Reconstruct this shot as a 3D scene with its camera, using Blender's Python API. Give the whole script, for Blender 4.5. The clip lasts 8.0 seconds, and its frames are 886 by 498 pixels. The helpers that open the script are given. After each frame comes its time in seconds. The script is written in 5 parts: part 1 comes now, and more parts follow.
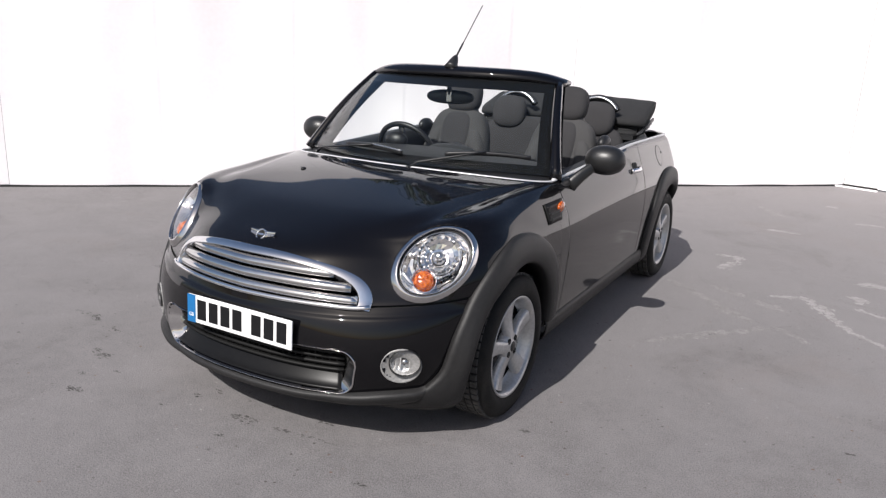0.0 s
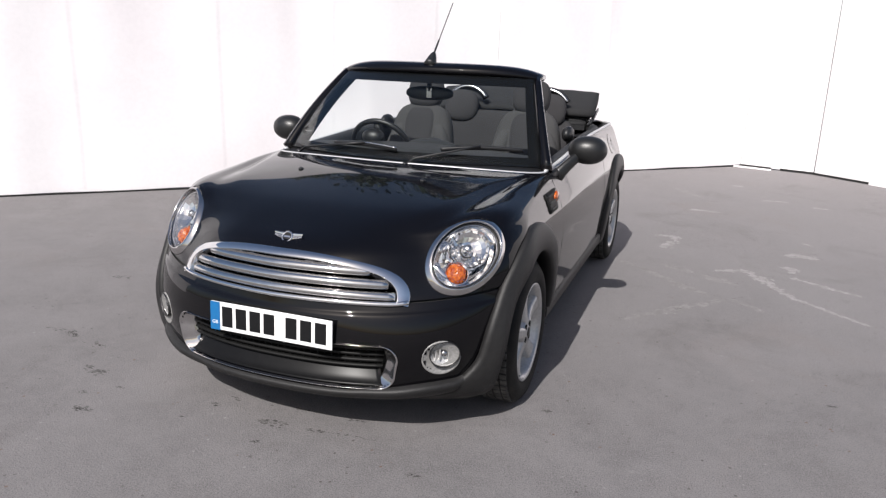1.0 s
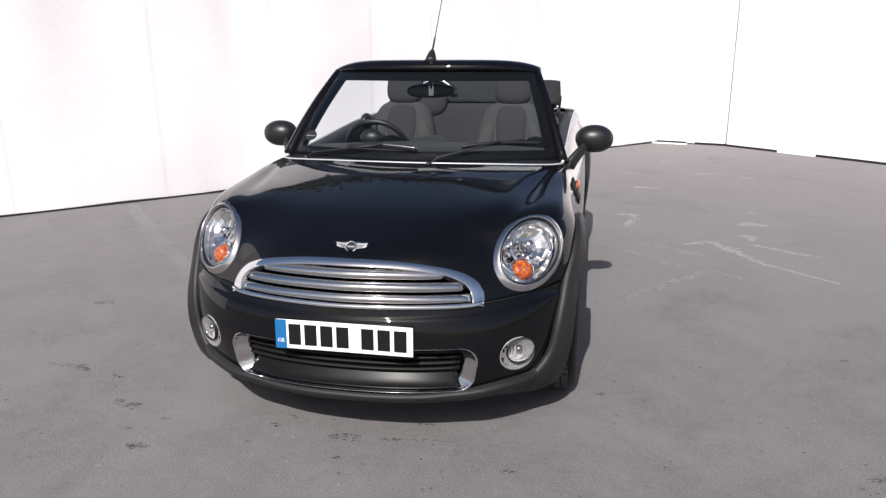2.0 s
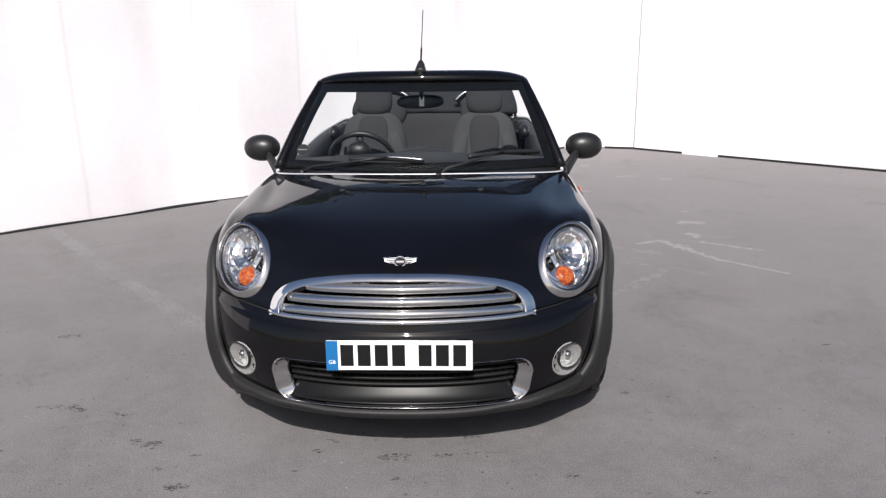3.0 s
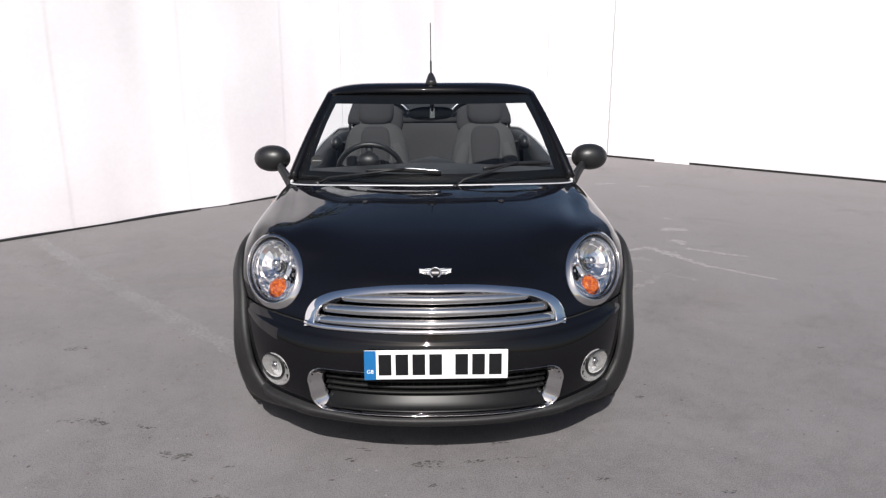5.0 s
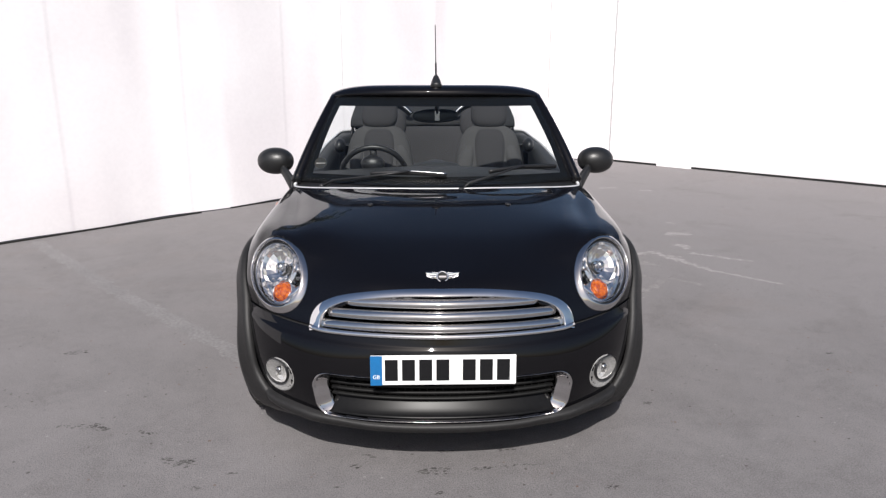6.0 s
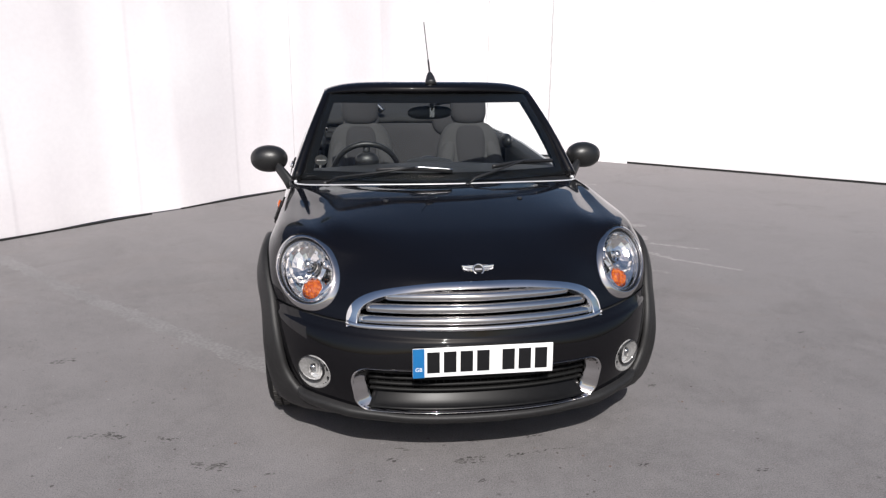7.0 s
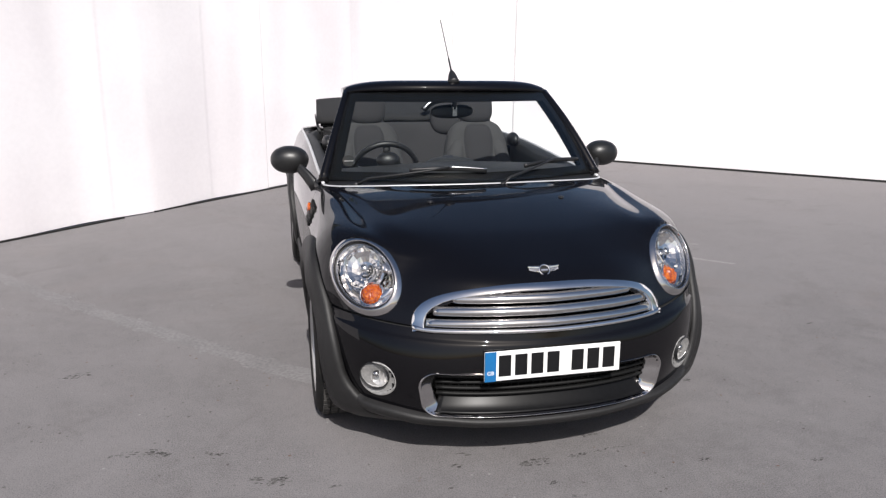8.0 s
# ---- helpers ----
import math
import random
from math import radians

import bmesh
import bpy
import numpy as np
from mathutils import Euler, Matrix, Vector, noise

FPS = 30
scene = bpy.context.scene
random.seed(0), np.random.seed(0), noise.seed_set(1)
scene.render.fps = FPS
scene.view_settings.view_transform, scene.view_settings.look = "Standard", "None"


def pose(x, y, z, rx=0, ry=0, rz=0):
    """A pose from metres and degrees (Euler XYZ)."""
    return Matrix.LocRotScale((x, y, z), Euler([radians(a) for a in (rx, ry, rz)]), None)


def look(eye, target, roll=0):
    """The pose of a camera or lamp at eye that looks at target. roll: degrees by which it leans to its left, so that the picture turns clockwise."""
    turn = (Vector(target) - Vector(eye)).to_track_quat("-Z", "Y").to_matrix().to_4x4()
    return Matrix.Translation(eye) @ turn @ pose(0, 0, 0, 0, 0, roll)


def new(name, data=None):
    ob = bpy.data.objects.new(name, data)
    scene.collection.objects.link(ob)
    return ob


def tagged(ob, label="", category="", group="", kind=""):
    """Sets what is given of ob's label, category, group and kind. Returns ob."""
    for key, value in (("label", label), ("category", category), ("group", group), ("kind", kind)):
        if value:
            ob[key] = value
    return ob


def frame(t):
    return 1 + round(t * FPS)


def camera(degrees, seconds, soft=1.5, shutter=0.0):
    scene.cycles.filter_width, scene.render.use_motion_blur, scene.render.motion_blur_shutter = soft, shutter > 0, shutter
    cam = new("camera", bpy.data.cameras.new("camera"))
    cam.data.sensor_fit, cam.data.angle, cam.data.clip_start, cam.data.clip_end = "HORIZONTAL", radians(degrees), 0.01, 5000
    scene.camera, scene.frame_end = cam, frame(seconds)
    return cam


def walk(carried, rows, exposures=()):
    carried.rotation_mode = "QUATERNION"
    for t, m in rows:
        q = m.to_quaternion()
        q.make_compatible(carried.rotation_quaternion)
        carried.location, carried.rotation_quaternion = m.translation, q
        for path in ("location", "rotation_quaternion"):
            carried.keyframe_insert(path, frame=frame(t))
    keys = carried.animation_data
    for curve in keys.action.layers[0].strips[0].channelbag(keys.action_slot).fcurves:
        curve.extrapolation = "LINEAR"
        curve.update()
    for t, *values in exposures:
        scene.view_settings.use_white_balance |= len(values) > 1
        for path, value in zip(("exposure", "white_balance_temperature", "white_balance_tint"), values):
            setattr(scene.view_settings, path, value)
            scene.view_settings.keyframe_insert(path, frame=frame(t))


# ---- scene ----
cam = camera(62.0, 8.0, soft=1.3)
PATH = [
    (0.0, look((1.900, -3.741, 1.434), (0.497, -1.205, 0.659), 2.69)),
    (0.5, look((1.709, -3.918, 1.442), (0.530, -1.269, 0.671), 3.42)),
    (1.0, look((1.465, -4.032, 1.438), (0.472, -1.312, 0.652), 1.95)),
    (1.5, look((1.130, -4.104, 1.467), (0.351, -1.325, 0.648), 0.83)),
    (1.7, look((1.025, -4.151, 1.473), (0.550, -2.287, 0.924), 0.20)),
    (2.8, look((0.339, -4.288, 1.472), (0.239, -2.362, 0.941), -0.70)),
    (3.0, look((0.242, -4.264, 1.484), (0.143, -1.372, 0.692), -0.67)),
    (3.5, look((0.065, -4.312, 1.510), (0.089, -1.416, 0.727), 0.89)),
    (4.0, look((-0.003, -4.350, 1.526), (0.123, -1.458, 0.741), 0.61)),
    (4.5, look((-0.023, -4.328, 1.523), (0.071, -1.432, 0.748), 0.38)),
    (4.7, look((-0.027, -4.326, 1.525), (0.019, -2.394, 1.009), 0.00)),
    (5.8, look((-0.049, -4.296, 1.525), (0.001, -2.363, 1.015), -0.40)),
    (6.0, look((-0.062, -4.285, 1.513), (0.010, -1.383, 0.756), 0.04)),
    (6.5, look((-0.216, -4.271, 1.487), (-0.001, -1.378, 0.722), 1.54)),
    (7.0, look((-0.507, -4.302, 1.510), (-0.091, -1.431, 0.745), 0.36)),
    (7.5, look((-0.744, -4.233, 1.489), (-0.189, -1.385, 0.726), 1.16)),
    (8.0, look((-0.965, -4.167, 1.508), (-0.294, -1.346, 0.737), 0.57)),
]
walk(cam, PATH, exposures=[(0.0, 0.44), (0.7, 0.37), (1.5, 0.38), (4.5, 0.36), (8.0, 0.31)])

# ---- world, sun, exposure ----
SUN_TO = Vector((-0.065, -0.975, 0.97)).normalized()      # towards the sun
SUN_EL = math.asin(SUN_TO.z)
world = bpy.data.worlds.new("sky")
scene.world = world
world.use_nodes = True
wn, wl = world.node_tree.nodes, world.node_tree.links
sky = wn.new("ShaderNodeTexSky")
sky.sky_type = "NISHITA"
sky.sun_disc = False
sky.air_density = 0.85
sky.dust_density = 2.2
sky.sun_elevation = SUN_EL
sky.sun_rotation = math.atan2(SUN_TO.x, SUN_TO.y)
wn["Background"].inputs["Strength"].default_value = 0.084
wl.new(sky.outputs["Color"], wn["Background"].inputs["Color"])
sun_data = bpy.data.lights.new("sun", "SUN")
sun_data.energy = 4.5
sun_data.angle = radians(0.5)
sun_data.color = (1.0, 0.965, 0.93)
sun = new("sun", sun_data)
sun.matrix_world = look(SUN_TO * 40, (0, 0, 0))
scene.view_settings.exposure = 0.0


# ---- materials ----
def mat(name, colour, rough=0.5, metal=0.0, coat=0.0, grain=0.0, grain_scale=60.0, bump=0.0, bump_scale=200.0, alt=None, alt_scale=3.0, spec=0.5):
    """A surface with colour variation at two scales and a fine relief."""
    m = bpy.data.materials.new(name)
    m.use_nodes = True
    n, l = m.node_tree.nodes, m.node_tree.links
    b = n["Principled BSDF"]
    b.inputs["Roughness"].default_value = rough
    b.inputs["Metallic"].default_value = metal
    b.inputs["Coat Weight"].default_value = coat
    b.inputs["Coat Roughness"].default_value = 0.03
    b.inputs["Specular IOR Level"].default_value = spec
    b.inputs["Base Color"].default_value = (*colour, 1)
    tc = n.new("ShaderNodeTexCoord")
    if grain or alt:
        big = n.new("ShaderNodeTexNoise")
        big.inputs["Scale"].default_value = alt_scale
        big.inputs["Detail"].default_value = 5
        l.new(tc.outputs["Object"], big.inputs["Vector"])
        mix = n.new("ShaderNodeMix")
        mix.data_type = "RGBA"
        mix.inputs["A"].default_value = (*colour, 1)
        mix.inputs["B"].default_value = (*(alt or [c * (1 - grain) for c in colour]), 1)
        ramp = n.new("ShaderNodeMapRange")
        ramp.inputs["From Min"].default_value, ramp.inputs["From Max"].default_value = 0.4, 0.65
        l.new(big.outputs["Fac"], ramp.inputs["Value"])
        l.new(ramp.outputs["Result"], mix.inputs["Factor"])
        fine = n.new("ShaderNodeTexNoise")
        fine.inputs["Scale"].default_value = grain_scale
        fine.inputs["Detail"].default_value = 3
        l.new(tc.outputs["Object"], fine.inputs["Vector"])
        mr = n.new("ShaderNodeMapRange")
        mr.inputs["From Min"].default_value, mr.inputs["From Max"].default_value = 0.3, 0.7
        mr.inputs["To Min"].default_value, mr.inputs["To Max"].default_value = 1 - grain, 1 + grain
        l.new(fine.outputs["Fac"], mr.inputs["Value"])
        mul = n.new("ShaderNodeVectorMath")
        mul.operation = "SCALE"
        l.new(mix.outputs["Result"], mul.inputs[0])
        l.new(mr.outputs["Result"], mul.inputs["Scale"])
        l.new(mul.outputs["Vector"], b.inputs["Base Color"])
    if bump:
        bn = n.new("ShaderNodeTexNoise")
        bn.inputs["Scale"].default_value = bump_scale
        bn.inputs["Detail"].default_value = 4
        l.new(tc.outputs["Object"], bn.inputs["Vector"])
        bp = n.new("ShaderNodeBump")
        bp.inputs["Strength"].default_value = bump
        bp.inputs["Distance"].default_value = 0.002
        l.new(bn.outputs["Fac"], bp.inputs["Height"])
        l.new(bp.outputs["Normal"], b.inputs["Normal"])
    return m


def clear(name, colour, rough=0.0, ior=1.45, tint=1.0):
    """Thin clear sheet: mostly seen through, with a real surface gloss."""
    m = bpy.data.materials.new(name)
    m.use_nodes = True
    n, l = m.node_tree.nodes, m.node_tree.links
    n.remove(n["Principled BSDF"])
    tr = n.new("ShaderNodeBsdfTransparent")
    tr.inputs["Color"].default_value = (*[c * tint for c in colour], 1)
    gl = n.new("ShaderNodeBsdfGlossy")
    gl.inputs["Roughness"].default_value = rough
    lw = n.new("ShaderNodeLayerWeight")
    lw.inputs["Blend"].default_value = 0.5
    po = n.new("ShaderNodeMath")
    po.operation = "POWER"
    po.inputs[1].default_value = 5.0
    l.new(lw.outputs["Facing"], po.inputs[0])
    fr = n.new("ShaderNodeMapRange")
    fr.inputs["To Min"].default_value, fr.inputs["To Max"].default_value = ((ior - 1) / (ior + 1)) ** 2, 1.0
    l.new(po.outputs["Value"], fr.inputs["Value"])
    mx = n.new("ShaderNodeMixShader")
    l.new(fr.outputs["Result"], mx.inputs["Fac"])
    l.new(tr.outputs["BSDF"], mx.inputs[1])
    l.new(gl.outputs["BSDF"], mx.inputs[2])
    l.new(mx.outputs["Shader"], n["Material Output"].inputs["Surface"])
    return m


PAINT = mat("black_paint", (0.0024, 0.0022, 0.0030), 0.35, 0.0, 1.0, grain=0.12, grain_scale=900, alt_scale=2, spec=0.02)
PAINT.node_tree.nodes["Principled BSDF"].inputs["Coat IOR"].default_value = 1.40
TRIM = mat("black_plastic", (0.015, 0.0145, 0.0148), 0.50, grain=0.15, bump=0.25, bump_scale=700, spec=0.32)
BLACKOUT = mat("black_grille_plastic", (0.004, 0.004, 0.004), 0.55, grain=0.2, spec=0.25)
LIP = mat("dark_satin_plastic", (0.007, 0.007, 0.0075), 0.32, grain=0.12, spec=0.12)
STRIP = mat("bright_strip", (0.62, 0.62, 0.63), 0.42, 0.35, grain=0.08, grain_scale=50)
DARK = mat("dark_plastic", (0.010, 0.010, 0.011), 0.45, grain=0.2, bump=0.2, bump_scale=500)
CAVITY = mat("dark_cavity", (0.004, 0.004, 0.004), 0.8, grain=0.2)
CHROME = mat("chrome", (0.78, 0.78, 0.79), 0.045, 1.0, grain=0.03, grain_scale=30)
SATIN = mat("satin_metal", (0.50, 0.50, 0.51), 0.25, 1.0, grain=0.06, grain_scale=120)
TREAD = mat("dusty_tread", (0.085, 0.082, 0.078), 0.9, grain=0.25, grain_scale=120, alt=(0.050, 0.048, 0.046), alt_scale=30, spec=0.1)
ALLOY = mat("silver_alloy", (0.47, 0.465, 0.46), 0.36, 0.55, 0.3, grain=0.10, grain_scale=90, alt_scale=9)
RUBBER = mat("tyre_rubber", (0.010, 0.010, 0.010), 0.68, grain=0.25, grain_scale=150, alt=(0.017, 0.016, 0.015), alt_scale=12, bump=0.3, spec=0.16)
FABRIC = mat("seat_fabric", (0.024, 0.023, 0.025), 0.9, grain=0.25, grain_scale=400, bump=0.6, bump_scale=600)
FABRIC2 = mat("seat_side_fabric", (0.042, 0.041, 0.042), 0.9, grain=0.22, grain_scale=400, bump=0.6, bump_scale=600)
CANVAS = mat("soft_top_canvas", (0.012, 0.012, 0.013), 0.9, grain=0.25, grain_scale=300, bump=0.5, bump_scale=900)
ORANGE = mat("orange_lens", (0.27, 0.036, 0.002), 0.2, 0.0, 0.9, grain=0.40, grain_scale=190, alt=(0.52, 0.125, 0.010), alt_scale=85)
PLATE_W = mat("plate_white", (0.80, 0.80, 0.80), 0.35, 0.0, 0.3, grain=0.03, grain_scale=60)
PLATE_B = mat("plate_blue", (0.005, 0.125, 0.33), 0.4, 0.0, 0.3, grain=0.06, grain_scale=60)
INK = mat("plate_ink", (0.008, 0.008, 0.009), 0.7, grain=0.1, spec=0.15)
MIRROR = mat("mirror_glass", (0.80, 0.80, 0.80), 0.02, 1.0)
REFLECT = mat("lamp_reflector", (0.90, 0.89, 0.88), 0.09, 1.0, grain=0.05)
BOWL = mat("dull_bowl", (0.27, 0.265, 0.26), 0.45, 0.15, grain=0.22, grain_scale=130)
BEZEL = mat("bezel_chrome", (0.58, 0.565, 0.565), 0.10, 1.0, grain=0.05, grain_scale=40)
FOG_BOWL = mat("fog_reflector", (0.74, 0.73, 0.72), 0.30, 0.5, grain=0.15, grain_scale=120)
GLASS = clear("windscreen_glass", (0.945, 0.968, 0.965), ior=1.29)
LENS = clear("lamp_lens", (0.95, 0.95, 0.95))
MIRROR_SHELL = mat("mirror_plastic", (0.011, 0.011, 0.0115), 0.38, grain=0.12, bump=0.15, bump_scale=700)
SLAT = mat("grille_silver", (0.64, 0.635, 0.63), 0.085, 1.0, grain=0.05, grain_scale=40)
GREY_INT = mat("dash_plastic", (0.019, 0.0195, 0.0205), 0.6, grain=0.15, bump=0.4, bump_scale=500)
SHEET = mat("white_sheet", (0.79, 0.765, 0.778), 0.75, grain=0.02, grain_scale=25, alt=(0.73, 0.695, 0.712), alt_scale=0.7, bump=0.25, bump_scale=7)
FRIT = mat("glass_border_print", (0.004, 0.004, 0.0042), 0.6, grain=0.1, spec=0.06)
SEAM = mat("shaded_seam", (0.16, 0.155, 0.155), 0.85, grain=0.2)
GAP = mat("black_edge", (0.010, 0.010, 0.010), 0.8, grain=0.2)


def ground_material():
    """Worn grey concrete: broad stains, fine grain, pale scuffs and dark spots."""
    m = bpy.data.materials.new("worn_concrete")
    m.use_nodes = True
    n, l = m.node_tree.nodes, m.node_tree.links
    b = n["Principled BSDF"]
    b.inputs["Roughness"].default_value = 0.85
    b.inputs["Specular IOR Level"].default_value = 0.3
    geo = n.new("ShaderNodeNewGeometry")

    def noise_(scale, detail, rough=0.6, distort=0.0):
        q = n.new("ShaderNodeTexNoise")
        q.inputs["Scale"].default_value = scale
        q.inputs["Detail"].default_value = detail
        q.inputs["Roughness"].default_value = rough
        q.inputs["Distortion"].default_value = distort
        l.new(geo.outputs["Position"], q.inputs["Vector"])
        return q.outputs["Fac"]

    def ramp(src, a, c, lo, hi):
        q = n.new("ShaderNodeMapRange")
        q.inputs["From Min"].default_value, q.inputs["From Max"].default_value = a, c
        q.inputs["To Min"].default_value, q.inputs["To Max"].default_value = lo, hi
        l.new(src, q.inputs["Value"])
        return q.outputs["Result"]

    def mix(fac, a, c):
        q = n.new("ShaderNodeMix")
        q.data_type = "RGBA"
        l.new(fac, q.inputs["Factor"])
        for key, val in (("A", a), ("B", c)):
            if isinstance(val, tuple):
                q.inputs[key].default_value = (*val, 1)
            else:
                l.new(val, q.inputs[key])
        return q.outputs["Result"]

    base = mix(ramp(noise_(0.42, 7, 0.68, 0.8), 0.36, 0.66, 0, 1), (0.160, 0.150, 0.153), (0.110, 0.103, 0.104))
    # a paler far side of the yard with a ragged border
    far = n.new("ShaderNodeVectorMath")
    far.operation = "DISTANCE"
    l.new(geo.outputs["Position"], far.inputs[0])
    far.inputs[1].default_value = (4.2, 4.6, 0)
    ragged = n.new("ShaderNodeMath")
    ragged.operation = "MULTIPLY_ADD"
    l.new(noise_(0.8, 6, 0.7, 0.6), ragged.inputs[0])
    ragged.inputs[1].default_value = 5.0
    l.new(far.outputs["Value"], ragged.inputs[2])
    base = mix(ramp(ragged.outputs["Value"], 5.0, 8.2, 0.45, 0), base, (0.205, 0.190, 0.194))
    # two darker areas with ragged borders, one beside each front corner
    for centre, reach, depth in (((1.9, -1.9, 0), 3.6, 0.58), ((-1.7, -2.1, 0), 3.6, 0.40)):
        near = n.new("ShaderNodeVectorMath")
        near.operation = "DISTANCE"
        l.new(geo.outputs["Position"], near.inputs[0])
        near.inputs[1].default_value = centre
        patchy = n.new("ShaderNodeMath")
        patchy.operation = "MULTIPLY_ADD"
        l.new(noise_(1.3, 6, 0.7, 0.6), patchy.inputs[0])
        patchy.inputs[1].default_value = 2.0
        l.new(near.outputs["Value"], patchy.inputs[2])
        base = mix(ramp(patchy.outputs["Value"], 1.6, reach, depth, 0), base, (0.085, 0.080, 0.081))
    # tan and rusty patches
    base = mix(ramp(noise_(0.9, 7, 0.7, 1.0), 0.55, 0.72, 0, 0.55), base, (0.150, 0.120, 0.108))
    base = mix(ramp(noise_(1.6, 8, 0.72, 0.5), 0.42, 0.70, 0, 0.75), base, (0.182, 0.171, 0.173))
    base = mix(ramp(noise_(1.1, 6, 0.65, 1.2), 0.55, 0.71, 0, 0.68), base, (0.090, 0.081, 0.080))
    base = mix(ramp(noise_(5.0, 5, 0.65, 1.4), 0.61, 0.75, 0, 0.58), base, (0.080, 0.072, 0.070))
    base = mix(ramp(noise_(14, 6, 0.75), 0.42, 0.70, 0, 0.45), base, (0.185, 0.174, 0.175))
    base = mix(ramp(noise_(38, 4, 0.7), 0.66, 0.74, 0, 0.55), base, (0.060, 0.054, 0.053))
    base = mix(ramp(noise_(150, 3, 0.75), 0.35, 0.65, 0, 0.60), base, (0.235, 0.224, 0.226))
    base = mix(ramp(noise_(210, 2, 0.65), 0.54, 0.68, 0, 0.70), base, (0.052, 0.048, 0.048))
    # scattered grit: single dark and rusty specks
    for scale, size, tone, seed in ((7.0, 0.055, (0.045, 0.040, 0.038), 0.0), (17.0, 0.10, (0.058, 0.050, 0.047), 3.7), (12.0, 0.075, (0.115, 0.066, 0.048), 9.1), (15.0, 0.085, (0.26, 0.25, 0.25), 15.3)):
        place = n.new("ShaderNodeVectorMath")
        place.operation = "ADD"
        l.new(geo.outputs["Position"], place.inputs[0])
        place.inputs[1].default_value = (seed, -seed, 0)
        cell = n.new("ShaderNodeTexVoronoi")
        cell.inputs["Scale"].default_value = scale
        l.new(place.outputs["Vector"], cell.inputs["Vector"])
        edge = n.new("ShaderNodeMath")
        edge.operation = "MULTIPLY_ADD"
        l.new(noise_(90, 3, 0.6), edge.inputs[0])
        edge.inputs[1].default_value = 0.10
        l.new(cell.outputs["Distance"], edge.inputs[2])
        dot = ramp(edge.outputs["Value"], size + 0.03, size + 0.06, 1, 0)
        some = n.new("ShaderNodeMath")
        some.operation = "MULTIPLY"
        l.new(dot, some.inputs[0])
        l.new(ramp(noise_(1.7 + seed * 0.1, 4, 0.6), 0.48, 0.60, 0.05, 0.85), some.inputs[1])
        base = mix(some.outputs["Value"], base, tone)
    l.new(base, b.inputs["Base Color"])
    bp = n.new("ShaderNodeBump")
    bp.inputs["Strength"].default_value = 0.7
    bp.inputs["Distance"].default_value = 0.004
    l.new(noise_(120, 6, 0.7), bp.inputs["Height"])
    l.new(bp.outputs["Normal"], b.inputs["Normal"])
    return m


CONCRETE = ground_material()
PAINTLINE = mat("worn_line_paint", (0.176, 0.169, 0.170), 0.85, grain=0.2, grain_scale=60, alt=(0.150, 0.143, 0.145), alt_scale=4)
PALE = mat("pale_scuff", (0.265, 0.252, 0.250), 0.9, grain=0.2, grain_scale=80, alt=(0.185, 0.175, 0.173), alt_scale=16)
FAINT = mat("faint_scuff", (0.205, 0.194, 0.193), 0.9, grain=0.2, grain_scale=70, alt=(0.160, 0.151, 0.150), alt_scale=14)
STAIN = mat("dark_stain", (0.040, 0.037, 0.036), 0.9, grain=0.3, grain_scale=90, alt=(0.10, 0.095, 0.093), alt_scale=20)


# ---- small mesh kit ----
def mesh_of(name, verts, faces, material, smooth=True):
    me = bpy.data.meshes.new(name)
    me.from_pydata([tuple(v) for v in verts], [], faces)
    me.materials.append(material)
    if smooth:
        me.polygons.foreach_set("use_smooth", [True] * len(me.polygons))
    me.update()
    return me


def part(name, data, material=None, parent=None, label="", smooth=True):
    """Links a bmesh, a mesh or (verts, faces) as one object under its thing."""
    if isinstance(data, tuple):
        data = mesh_of(name, data[0], data[1], material, smooth)
    elif isinstance(data, bmesh.types.BMesh):
        me = bpy.data.meshes.new(name)
        data.to_mesh(me)
        data.free()
        me.materials.append(material)
        if smooth:
            me.polygons.foreach_set("use_smooth", [True] * len(me.polygons))
        data = me
    ob = new(name, data)
    if parent:
        ob.parent = parent
    if label:
        ob["label"] = label
    return ob


def grid(rows, close_u=False, close_v=False, keep=None):
    """Quads over rows of points; keep(centre) says which faces stay."""
    nu, nv = len(rows), len(rows[0])
    verts = [Vector(p) for r in rows for p in r]
    faces = []
    for i in range(nu if close_u else nu - 1):
        for j in range(nv if close_v else nv - 1):
            a, b = i * nv + j, i * nv + (j + 1) % nv
            c, d = ((i + 1) % nu) * nv + (j + 1) % nv, ((i + 1) % nu) * nv + j
            if keep is None or keep((verts[a] + verts[b] + verts[c] + verts[d]) / 4):
                faces.append((a, b, c, d))
    return verts, faces


def join(*lots):
    verts, faces = [], []
    for v, f in lots:
        k = len(verts)
        verts += list(v)
        faces += [tuple(i + k for i in q) for q in f]
    return verts, faces


def solid(ob, thick, offset=0.0):
    m = ob.modifiers.new("thickness", "SOLIDIFY")
    m.thickness, m.offset = thick, offset
    return ob


def rounded(ob, width, segments=2):
    m = ob.modifiers.new("edges", "BEVEL")
    m.width, m.segments, m.limit_method, m.angle_limit = width, segments, "ANGLE", radians(35)
    return ob


def box(cx, cy, cz, sx, sy, sz):
    v = [(cx + a * sx / 2, cy + b * sy / 2, cz + c * sz / 2) for c in (-1, 1) for b in (-1, 1) for a in (-1, 1)]
    f = [(0, 2, 3, 1), (4, 5, 7, 6), (0, 1, 5, 4), (2, 6, 7, 3), (0, 4, 6, 2), (1, 3, 7, 5)]
    return v, f


def moved(lot, m):
    return [m @ Vector(v) for v in lot[0]], lot[1]


